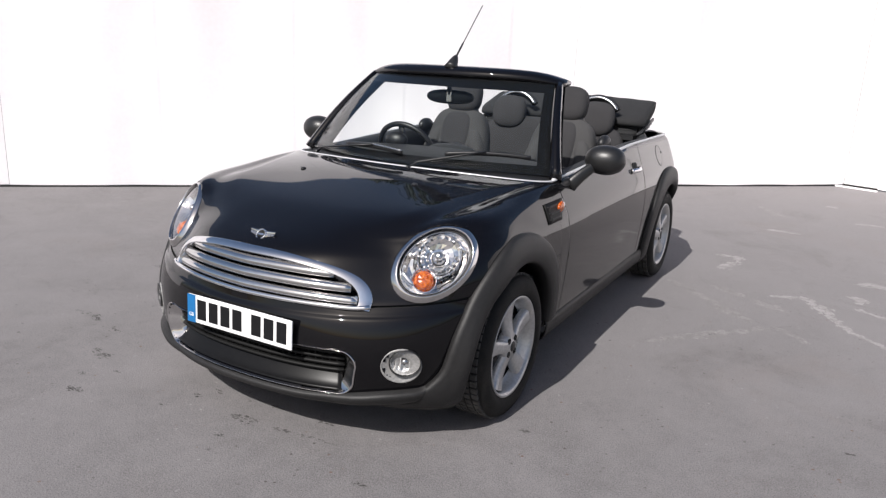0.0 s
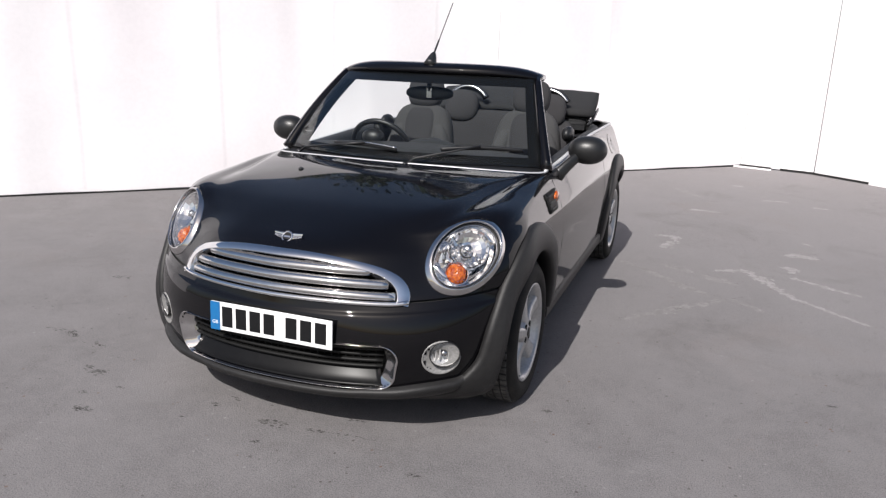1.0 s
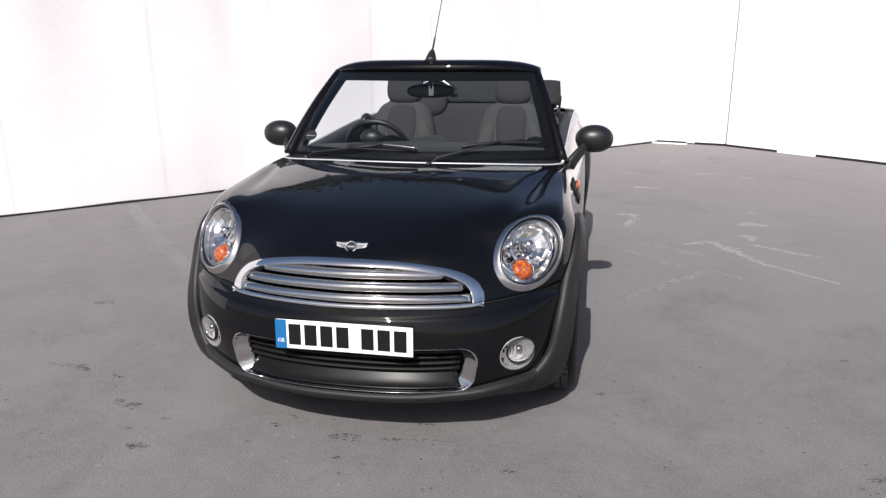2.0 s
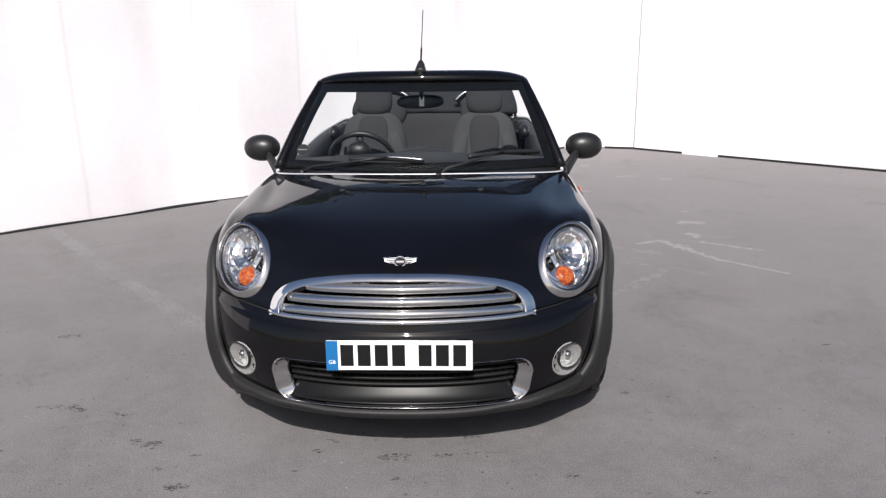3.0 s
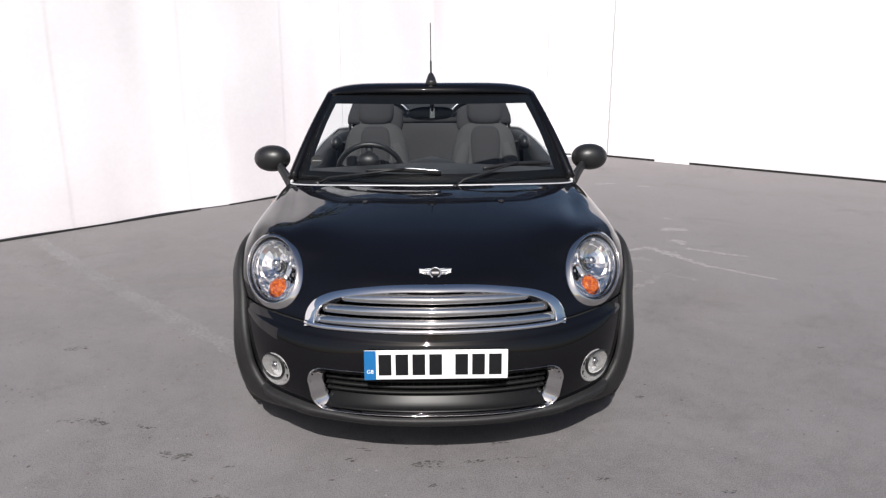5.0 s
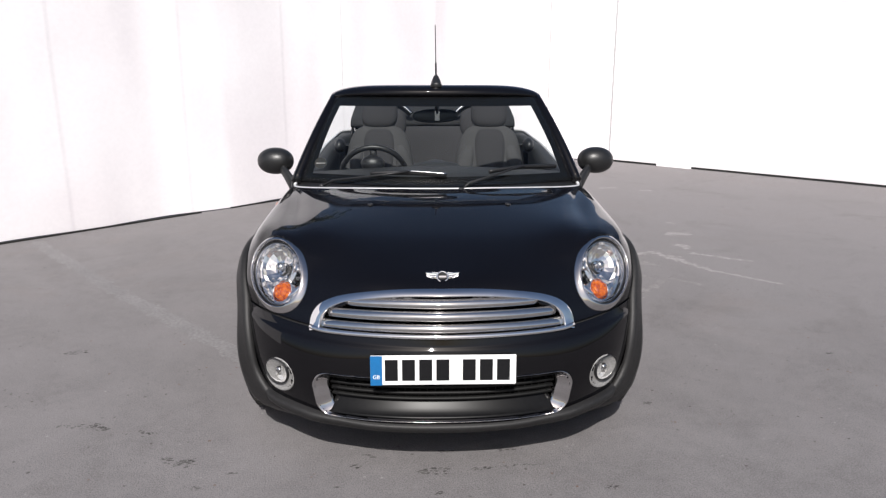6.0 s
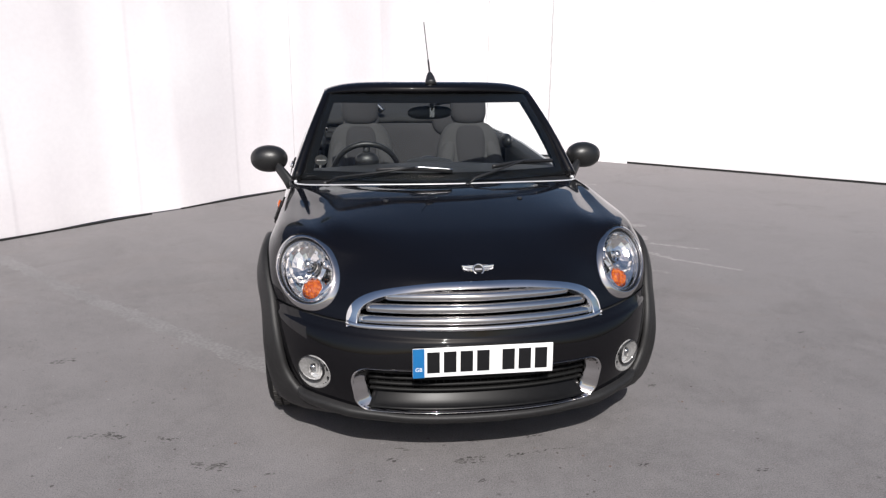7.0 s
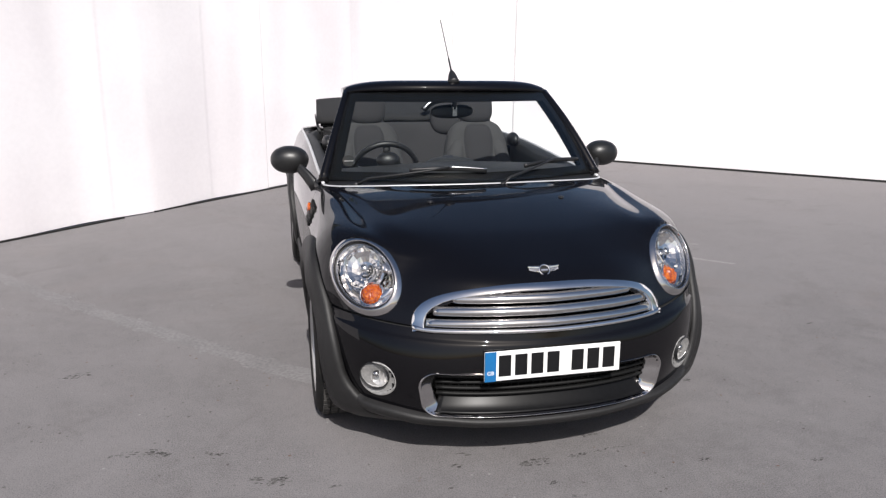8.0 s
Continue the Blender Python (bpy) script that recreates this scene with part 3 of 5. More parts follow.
DOOR_A, DOOR_B = -0.600, 0.70
skin_part("front_wing", PAINT, 1.81, 12, DOOR_S - 0.002, s_of_y(DOOR_A - 0.0025), 50, 10, skip=lambda p: in_arch(p, ARCH_IN + 0.03), parent=car)
skin_part("door", PAINT, 1.81, 12, s_of_y(DOOR_A), s_of_y(DOOR_B), 50, 40, "gloss black door", parent=car)
skin_part("rear_quarter", PAINT, 1.81, 12, s_of_y(DOOR_B + 0.003), 2.55, 50, 70, skip=lambda p: in_arch(p, ARCH_IN + 0.03), parent=car)
skin_part("door_gap", CAVITY, 1.85, 12, s_of_y(DOOR_A - 0.0105), s_of_y(DOOR_A + 0.008), 30, 2, inset=0.007, parent=car)
skin_part("door_gap", CAVITY, 1.85, 12, s_of_y(DOOR_B - 0.01), s_of_y(DOOR_B + 0.016), 30, 2, inset=0.007, parent=car)
skin_part("tail_panel", PAINT, 5.0, 12, 2.555, 3.0, 30, 30, both=False, parent=car)
skin_part("rear_bumper", TRIM, 0, 4.97, 2.0, 3.0, 24, 40, "black rear bumper", skip=lambda p: in_arch(p, ARCH_IN + 0.03), parent=car)

# boot deck behind the folded roof
deck = []
for k in range(9):
    u = k / 8
    row = []
    for j in range(25):
        s = 2.35 + 0.65 * min(j, 24 - j) / 12
        p = skin(12, s)
        q = Vector((p.x * (1 if j <= 12 else -1), p.y, p.z))
        row.append(q.lerp(Vector((q.x * 0.9, 1.35, 0.955)), u) + Vector((0, 0, 0.012 * math.sin(math.pi * u))))
    deck.append(row)
solid(part("boot_deck", grid(deck), PAINT, car), 0.006)
# dark trim between the body's upper edge and the folded roof
for sg in (1, -1):
    rows = []
    for k in range(25):
        s = s_of_y(0.98) + (2.42 - s_of_y(0.98)) * k / 24
        p = skin(12, s)
        rows.append([Vector((sg * p.x * f, p.y - 0.04 * (1 - f), p.z - d)) for f, d in ((0.985, 0.004), (0.95, 0.016), (0.88, 0.045), (0.74, 0.060))])
    solid(part("rear_side_trim", grid(rows if sg < 0 else rows[::-1]), DARK, car, "dark trim beside the folded roof"), 0.004)
# floor pan under the body
part("underbody", box(0, 0, 0.21, 1.16, 2.9, 0.05), CAVITY, car, smooth=False)


def arch_trim(hub, a0, a1, sign):
    """Matte flare round a wheel opening, following the skin."""
    rows = []
    prof = [(ARCH_IN + 0.004, -0.05), (ARCH_IN - 0.001, 0.014), (ARCH_IN + 0.003, 0.023), (ARCH_IN + 0.012, 0.028), (ARCH_IN + 0.045, 0.029), (ARCH_OUT - 0.030, 0.026), (ARCH_OUT - 0.010, 0.022), (ARCH_OUT - 0.003, 0.018), (ARCH_OUT, 0.010), (ARCH_OUT + 0.001, -0.006)]
    for i in range(61):
        a = radians(a0 + (a1 - a0) * i / 60)
        row = []
        slim = 0.040 * smooth01(95, 150, math.degrees(a)) if hub < 0 else 0.0
        foot = smooth01(171, 197, math.degrees(a)) ** 1.5 if hub < 0 else 0.0
        belly = 0.032 * smooth01(132, 178, math.degrees(a)) if hub < 0 else 0.0
        for r, out in prof:
            share = smooth01(ARCH_IN + 0.02, ARCH_OUT - 0.01, r)
            r += share * (0.105 * foot - slim)
            out += (1 - 0.6 * share) * belly - share * 0.012 * foot
            y, z = hub + r * math.cos(a), max(0.17, HUB_Z + r * math.sin(a))
            p = side_at(y, z, 0)
            n = Vector((1, 0, 0)).lerp(skin_normal(*find(1, y, 2, z, 4.5, 0.9, 0, DOOR_S)), 0.6).normalized() if hub < 0 else Vector((1, 0, 0))
            p = p + n * out
            row.append(Vector((p.x * sign, p.y, p.z)))
        rows.append(row if sign > 0 else row[::-1])
    return solid(part("wheel_arch", grid(rows), TRIM, car, "matte black plastic wheel arch flare"), 0.004)


SWELL = 0.0
for sgn in (1, -1):
    arch_trim(HUB_F, 0, 197, sgn)
    arch_trim(HUB_R, -12, 198, sgn)
    for hub in (HUB_F, HUB_R):
        rows = [[Vector((sgn * x, hub + 0.385 * math.cos(a), HUB_Z + 0.385 * math.sin(a))) for x in (0.42, 0.55, 0.66)] for a in [radians(-20 + 220 * i / 30) for i in range(31)]]
        inner = [[Vector((sgn * 0.42, hub + r * math.cos(a), HUB_Z + r * math.sin(a))) for r in (0.05, 0.385)] for a in [radians(-20 + 220 * i / 30) for i in range(31)]]
        part("arch_liner", join(grid(rows), grid(inner)), CAVITY, car)


SWELL = 1.0

# ---- wheels ----
def wheel(hub_y, sign):
    w = new("wheel")
    w.parent = car
    w.location = (sign * 0.735, hub_y, HUB_Z)
    w.rotation_euler = (0, radians(90 * sign), 0)
    ident = Matrix.Identity(4)
    tyre = [(0.196, 0.066), (0.208, 0.077), (0.225, 0.088), (0.250, 0.091), (0.272, 0.086), (0.288, 0.075), (0.296, 0.060), (0.298, 0.0), (0.296, -0.060), (0.288, -0.075), (0.25, -0.090), (0.21, -0.084), (0.192, -0.07)]
    part("tyre", lathe(tyre, ident, 72), RUBBER, w, "black rubber road tyre")
    # tread blocks
    lots = []
    for k in range(60):
        a = 2 * math.pi * k / 60
        for row, (h, wd) in enumerate(((0.050, 0.026), (0.017, 0.026), (-0.017, 0.026), (-0.050, 0.026))):
            m = Matrix.Rotation(a + 0.02 * (row % 2), 4, "Z") @ Matrix.Translation((0.2985, 0, h))
            lots.append(moved(box(0, 0, 0, 0.009, 0.0235, wd), m))
    part("tread", join(*lots), TREAD, w, "dusty tread blocks", smooth=False)
    # barrel coloured black: shade inside the alloy rim is put into the colour
    part("barrel", lathe([(0.190, -0.07), (0.186, -0.02), (0.185, 0.036)], ident, 48), CAVITY, w)
    rim = [(0.172, 0.026), (0.182, 0.034), (0.186, 0.044), (0.190, 0.062), (0.197, 0.076), (0.206, 0.084), (0.211, 0.082), (0.209, 0.074)]
    part("rim", lathe(rim, ident, 72), ALLOY, w, "silver alloy rim")
    part("brake_disc", lathe([(0.03, 0.014), (0.115, 0.014), (0.115, -0.01)], ident, 48), DARK, w)
    # black disc standing in for the shade between the spokes
    part("shade_disc", lathe([(0.001, 0.008), (0.184, 0.008)], ident, 40), CAVITY, w)
    for k in range(5):
        a0 = math.pi + 0.12 * sign + 2 * math.pi * k / 5
        rows = []
        for i in range(9):
            u = i / 8
            r = 0.045 + 0.142 * u
            half = 0.025 + 0.015 * u ** 1.3
            h = 0.072 - 0.010 * math.sin(math.pi * u) - 0.004 * u
            sec = [(-half, h - 0.03), (-half, h - 0.009), (-half * 0.70, h + 0.001), (-half * 0.25, h + 0.002), (half * 0.25, h + 0.002), (half * 0.70, h + 0.001), (half, h - 0.009), (half, h - 0.03)]
            rows.append([Matrix.Rotation(a0, 4, "Z") @ Vector((r, y, z)) for y, z in sec])
        part("spoke", grid(rows), ALLOY, w)
    part("hub", lathe([(0.001, 0.076), (0.024, 0.075), (0.028, 0.072), (0.030, 0.071), (0.050, 0.071), (0.058, 0.064), (0.062, 0.03)], ident, 40), ALLOY, w)
    part("centre_cap", lathe([(0.0005, 0.0795), (0.018, 0.079), (0.022, 0.075), (0.022, 0.070)], ident, 32), DARK, w, "dark round centre cap")
    for k in range(4):
        a = math.pi / 4 + k * math.pi / 2
        m = Matrix.Translation((0.040 * math.cos(a), 0.040 * math.sin(a), 0.0))
        part("wheel_bolt", lathe([(0.0005, 0.0728), (0.006, 0.0728), (0.0095, 0.0742), (0.0130, 0.0735), (0.0130, 0.066)], m, 14), CAVITY, w, "dark bolt recess")
    return w


for hub in (HUB_F, HUB_R):
    for sgn in (1, -1):
        wheel(hub, sgn)


# ---- nose: grilles, plate, badge, lamps ----
def along(path, rad_w, rad_h, out):
    """A rounded strip laid on the nose along (x, z) points."""
    pts = [front_at(x, z, out) for x, z in path]
    return sweep(pts, ring_section(rad_w, rad_h, 10), up=(0, -0.9, 0.45))


main_grille = new("main_grille")
main_grille.parent = car
back = [[front_at(-0.485 + 0.97 * i / 40, z, -0.055) for i in range(41)] for z in (0.515, 0.56, 0.61, 0.66, 0.700)]
part("grille_backing", grid(back), CAVITY, main_grille)


def band(outer, inner, profile, material, name, parent, label=""):
    """A band between two (x, z) lines on the nose, its section given as (share across, height)."""
    rows = []
    for (xo, zo), (xi, zi) in zip(outer, inner):
        rows.append([front_at(xo + (xi - xo) * f, zo + (zi - zo) * f, h) for f, h in profile])
    return part(name, grid(rows), material, parent, label)


def arc_pts(k=60):
    return [-1 + 2 * i / k for i in range(k + 1)]


outer, inner = [], []
for u in arc_pts(80):
    a = u * math.pi / 2
    sx, cz = math.sin(a), math.cos(a)
    ex = math.copysign(abs(sx) ** 0.86, sx)
    outer.append((0.490 * ex, 0.531 + 0.174 * abs(cz) ** 0.72))
    inner.append((0.447 * ex, 0.538 + 0.145 * abs(cz) ** 0.72))
band(outer, inner, [(0, -0.004), (0, 0.006), (0.015, 0.0085), (0.05, 0.0095), (0.5, 0.0130), (0.93, 0.0160), (0.97, 0.0158), (1, 0.014), (1, -0.03)], CHROME, "grille_surround", main_grille, "polished chrome arched surround")
part("grille_bottom_trim", along([(0.486 * u, grille_foot(0.486 * u) + 0.010 * abs(u) ** 14) for u in arc_pts(60)], 0.009, 0.008, 0.010), CHROME, main_grille, "chrome lower trim")
for z, half in ((0.659, 0.345), (0.617, 0.412), (0.575, 0.440)):
    pts = [front_at(half * u, z - 0.015 * (half * u / 0.45) ** 2, 0.002) for u in arc_pts(40)]
    sec = [(-0.018, -0.0120), (0.004, -0.0138), (0.0095, -0.0125), (0.0118, -0.0085), (0.0120, -0.0020), (0.0106, 0.0045), (0.0070, 0.0088), (0.000, 0.0125), (-0.012, 0.0150), (-0.024, 0.0145)]
    part("grille_slat", sweep(pts, sec, up=(0, -0.35, 1)), SLAT, main_grille)

low_grille = new("lower_grille")
low_grille.parent = car
lower_back = [[front_at(-0.48 + 0.96 * i / 40, z, -0.07) for i in range(41)] for z in (0.215, 0.25, 0.30, 0.35, 0.41)]
part("intake_backing", grid(lower_back), CAVITY, low_grille)


def low_outline(gx, gz, k=28):
    zt, zb = 0.392 + gz, 0.234 - gz
    wt, wb = 0.465 + gx, 0.456 + gx
    rad = 0.058
    pts = []
    for i in range(k + 1):
        pts.append((-wt + rad + (2 * (wt - rad)) * i / k, zt))
    for i in range(1, 8):
        a = math.pi / 2 - math.pi / 2 * i / 8
        pts.append((wt - rad + rad * math.cos(a), zt - rad + rad * math.sin(a)))
    for i in range(6):
        u = i / 5
        pts.append((wt + (wb - wt) * u, zt - rad + (zb + rad - zt + rad) * u))
    for i in range(1, 8):
        a = -math.pi / 2 * i / 8
        pts.append((wb - rad + rad * math.cos(a), zb + rad + rad * math.sin(a)))
    for i in range(k + 1):
        pts.append((wb - rad - (2 * (wb - rad)) * i / k, zb))
    for i in range(1, 8):
        a = -math.pi / 2 - math.pi / 2 * i / 8
        pts.append((-wb + rad + rad * math.cos(a), zb + rad + rad * math.sin(a)))
    for i in range(6):
        u = i / 5
        pts.append((-wb + (wb - wt) * u, zb + rad + (zt - rad - zb - rad) * u))
    for i in range(1, 8):
        a = math.pi - math.pi / 2 * i / 8
        pts.append((-wt + rad + rad * math.cos(a), zt - rad + rad * math.sin(a)))
    return pts


o, i_ = low_outline(0.014, 0.006), low_outline(-0.026, -0.002)
o.append(o[0])
i_.append(i_[0])
band(o, i_, [(0, -0.004), (0, 0.006), (0.03, 0.0085), (0.10, 0.0090), (0.15, 0.0075), (0.22, 0.002), (0.55, -0.013), (0.9, -0.029), (1, -0.033), (1, -0.06)], BEZEL, "intake_ring", low_grille, "chrome ring round the lower intake")
for z, half, r in ((0.372, 0.43, 0.007), (0.349, 0.428, 0.008), (0.324, 0.426, 0.008), (0.300, 0.424, 0.008)):
    pts = [front_at(half * u, z, -0.045) for u in arc_pts(30)]
    part("intake_bar", sweep(pts, [(-0.02, -r), (0.006, -r * 0.8), (0.010, 0), (0.006, r * 0.7), (-0.02, r * 0.6)], up=(0, -0.2, 1)), BLACKOUT, low_grille)
for k in range(29):
    x = -0.40 + 0.80 * k / 28
    pts = [front_at(x, z, -0.050) for z in (0.30, 0.32, 0.35, 0.385)]
    part("intake_rib", sweep(pts, ring_section(0.003, 0.006, 6), up=(0, -1, 0)), BLACKOUT, low_grille)
lip = [[front_at((0.425 - 0.012 * v) * u, 0.236 + 0.056 * v, -0.004 - 0.058 * v ** 0.6) for u in arc_pts(40)] for v in (0, 0.04, 0.12, 0.25, 0.4, 0.6, 0.8, 1)]
solid(part("intake_lip", grid(lip), LIP, low_grille, "satin grey plastic lip"), 0.004)

# number plate: plain bars where the characters stand
plate = new("number_plate")
plate.parent = car
plate.location = (0, -1.853, 0.434)
plate.rotation_euler = (radians(-2), 0, 0)
rounded(part("plate_board", box(0, 0, 0, 0.520, 0.008, 0.111), PLATE_W, plate, "white reflective plate board", smooth=False), 0.003)
part("blue_band", box(-0.2385, -0.0046, 0, 0.042, 0.003, 0.110), PLATE_B, plate, "blue country band", smooth=False)
for x in (-0.181, -0.120, -0.059, 0.002, 0.096, 0.157, 0.218):
    part("plate_bar", box(x - 0.004, -0.0046, 0.001, 0.046, 0.002, 0.079), INK, plate, smooth=False)
txt = bpy.data.curves.new("country_letters", "FONT")
txt.body, txt.size, txt.align_x, txt.extrude = "GB", 0.020, "CENTER", 0.0003
country = new("country_letters", txt)
txt.materials.append(PLATE_W)
country.parent = plate
country.matrix_basis = pose(-0.2385, -0.0066, -0.030, 90, 0, 0)
part("plate_plinth", box(0, -1.838, 0.430, 0.40, 0.022, 0.09), DARK, car, smooth=False)

# winged badge: plain shapes
badge = new("bonnet_badge")
badge.parent = car
badge_t = find(0, 0.0, 2, 0.735, 7.5, 0.0)[0]
badge.matrix_basis = Matrix.Translation(skin(badge_t, 0) + skin_normal(badge_t, 0.001) * 0.002) @ Euler((radians(52), 0, 0)).to_matrix().to_4x4()
part("badge_ring", lathe([(0.0165, 0.003), (0.0172, 0.0085), (0.0195, 0.0100), (0.0222, 0.0085), (0.0232, 0.0)], Matrix.Identity(4), 36), CHROME, badge, "raised chrome badge ring")
part("badge_centre", lathe([(0.0005, 0.0062), (0.010, 0.0060), (0.0168, 0.0045)], Matrix.Identity(4), 32), BLACKOUT, badge, "dark badge centre")
part("badge_band", box(0, 0, 0.0072, 0.027, 0.007, 0.002), CHROME, badge, smooth=False)
for sg in (1, -1):
    for k, (top0, top1, bot0, bot1, end) in enumerate(((0.016, 0.020, 0.009, 0.0135, 0.060), (0.007, 0.011, 0.001, 0.0065, 0.052), (-0.001, 0.004, -0.008, -0.0005, 0.043))):
        rows = []
        for i in range(7):
            u = i / 6
            x = sg * (0.019 + (end - 0.019) * u)
            top, bot = top0 + (top1 - top0) * u, bot0 + (bot1 - bot0) * u
            rows.append([Vector((x, bot, -0.002)), Vector((x, bot, 0.0035)), Vector((x, (top + bot) / 2, 0.0052)), Vector((x, top, 0.0035)), Vector((x, top, -0.002))])
        part("badge_wing", grid(rows), CHROME, badge, smooth=False)
    rows = [[Vector((sg * (0.017 + 0.040 * i / 6), y, z)) for y, z in ((-0.010 + 0.013 * i / 6, 0.001), (0.018 + 0.001 * i / 6, 0.001))] for i in range(7)]
    solid(part("wing_backing", grid(rows), SATIN, badge, smooth=False), 0.003)


def headlamp(sign):
    lamp = new("headlight")
    lamp.parent = car
    rng = random.Random(17)

    def flip(p):
        return Vector((p.x * sign, p.y, p.z))

    def oval(prof, k=64, jitter=0.0, cu=0.0, cv=0.0, au=LAMP_A, av=LAMP_B):
        rows = []
        for r, h in prof:
            row = []
            for j in range(k):
                a = 2 * math.pi * j / k
                hh = h + (rng.uniform(-jitter, jitter) if jitter else 0)
                row.append(flip(lamp_plane(cu + r * au * math.cos(a), cv + r * av * math.sin(a), hh)))
            rows.append(row if sign > 0 else row[::-1])
        return grid(rows, close_v=True)
    part("bezel", oval([(1.046, -0.014), (1.046, -0.001), (1.040, 0.003), (1.024, 0.0060), (0.960, 0.0145), (0.908, 0.0205), (0.893, 0.0205), (0.882, 0.0160), (0.874, 0.0), (0.866, -0.03)]), BEZEL, lamp, "polished chrome bezel")
    part("inner_ring", oval([(0.875, -0.02), (0.868, 0.003), (0.845, 0.004), (0.825, -0.002), (0.818, -0.02)]), DARK, lamp, "dark inner ring")
    part("lens_rim", oval([(0.824, -0.02), (0.822, 0.0045), (0.812, 0.0060), (0.800, 0.0045), (0.796, -0.012)]), CHROME, lamp, "thin chrome lens rim")
    part("reflector", oval([(0.825, 0.002), (0.78, -0.016), (0.66, -0.028), (0.50, -0.036), (0.30, -0.042), (0.10, -0.044), (0.01, -0.044)], 22, 0.0012), REFLECT, lamp, "bright faceted reflector", smooth=False)
    part("beam_bowl", oval([(1.0, -0.020), (1.0, 0.002), (0.97, 0.006), (0.93, 0.002), (0.84, -0.010), (0.66, -0.022), (0.44, -0.031), (0.16, -0.037)], 18, 0.0012, 0.030, 0.010, 0.088, 0.078), REFLECT, lamp, "round faceted beam reflector", smooth=False)
    part("bulb_shield", oval([(0.01, 0.002), (0.6, 0.001), (0.95, -0.004), (1.0, -0.010), (0.9, -0.014), (0.55, -0.036)], 20, 0.0, 0.032, 0.012, 0.017, 0.017), SATIN, lamp, "metal bulb shield")
    part("bulb_holder", oval([(1.0, -0.028), (1.0, -0.037)], 24, 0.0, 0.030, 0.010, 0.024, 0.024), CAVITY, lamp)
    for cu, cv, au_, av_ in ((-0.020, 0.074, 0.030, 0.010), (0.118, -0.008, 0.010, 0.034), (-0.110, 0.020, 0.012, 0.040)):
        part("reflector_rib", oval([(1.0, -0.030), (0.9, -0.006), (0.6, -0.003), (0.02, -0.003)], 18, 0.0, cu, cv, au_, av_), REFLECT, lamp)
    iu, iv = -0.070, -0.023
    part("indicator", oval([(1.0, -0.03), (0.95, -0.012), (0.80, 0.003), (0.55, 0.010), (0.25, 0.013), (0.01, 0.0135)], 14, 0.0022, iu, iv, 0.040, 0.041), ORANGE, lamp, "orange indicator lens", smooth=False)
    part("indicator_ring", oval([(1.14, -0.03), (1.14, -0.008), (1.05, -0.005), (1.0, -0.014)], 32, 0.0, iu, iv, 0.041, 0.042), CHROME, lamp)
    glass = part("lamp_glass", oval([(0.90, 0.006), (0.80, 0.013), (0.60, 0.018), (0.35, 0.020), (0.01, 0.021)]), LENS, lamp, "clear domed lens")
    glass.visible_shadow = False


def foglamp(sign):
    lamp = new("fog_light")
    lamp.parent = car
    ft, fs = find(0, FOG_AT.x, 2, FOG_AT.z, 2.8, 0.5)
    n = skin_normal(ft, fs).lerp(Vector((0.42, -0.90, 0.06)).normalized(), 0.35).normalized()
    u = Vector((0, 0, 1)).cross(n).normalized()
    m = Matrix((u, n.cross(u), n)).transposed().to_4x4()
    m.translation = skin(ft, fs) + n * 0.002
    if sign < 0:
        m = Matrix.Diagonal((-1, 1, 1, 1)) @ m @ Matrix.Diagonal((-1, 1, 1, 1))
    lamp.matrix_basis = m @ Matrix.Diagonal((1.13, 1.00, 1.05, 1))
    up = Matrix.Translation((0.012 * sign, 0.012, 0.003)) @ Matrix.Diagonal((1.18, 1.18, 1, 1))
    part("fog_ring", lathe([(0.066, -0.03), (0.066, 0.001), (0.0635, 0.004), (0.060, 0.002), (0.052, -0.001), (0.042, -0.004), (0.030, -0.008)], Matrix.Identity(4), 48), BOWL, lamp, "dull silver fog light bowl")
    part("lens_ring", lathe([(0.0435, -0.03), (0.0435, 0.004), (0.0425, 0.006), (0.0410, 0.004), (0.0405, -0.004)], up, 40), DARK, lamp, "dark ring round the fog light lens")
    part("fog_reflector", lathe([(0.0408, -0.004), (0.036, -0.014), (0.026, -0.022), (0.014, -0.026), (0.001, -0.027)], up, 14), FOG_BOWL, lamp, "faceted reflector", smooth=False)
    part("bulb_cap", lathe([(0.0005, -0.004), (0.008, -0.005), (0.010, -0.010), (0.010, -0.026)], up, 20), SATIN, lamp)
    for k in (-2, -1, 1, 2):
        part("reflector_step", moved(box(0.012 * k, -0.004, -0.016, 0.003, 0.036, 0.010), up), FOG_BOWL, lamp, smooth=False)
    glass = part("fog_glass", lathe([(0.0425, 0.004), (0.032, 0.009), (0.018, 0.012), (0.001, 0.013)], up, 40), LENS, lamp, "clear fog light lens")
    glass.visible_shadow = False


for sgn in (1, -1):
    headlamp(sgn)
    foglamp(sgn)


# ---- windscreen, header, pillars ----
def cowl(u):
    """Foot of the glass, u from -1 to 1."""
    return Vector((0.700 * u, -0.845 + 0.275 * abs(u) ** 2.0, 0.925 - 0.018 * abs(u) ** 3))


def head(u):
    """Lower front edge of the header."""
    return Vector((0.541 * u, -0.345 + 0.150 * abs(u) ** 2.2, 1.318 - 0.004 * u * u))


glass_rows = []
for i in range(17):
    v = i / 16
    row = []
    for j in range(41):
        u = -1 + j / 20
        p = cowl(u * 0.985).lerp(head(u * 0.985), v)
        p += Vector((0, -0.022, 0.018)) * math.sin(math.pi * v)
        row.append(p)
    glass_rows.append(row)
screen = solid(part("windscreen", grid(glass_rows), GLASS, car, "lightly tinted windscreen glass"), 0.004)
screen.visible_shadow = False


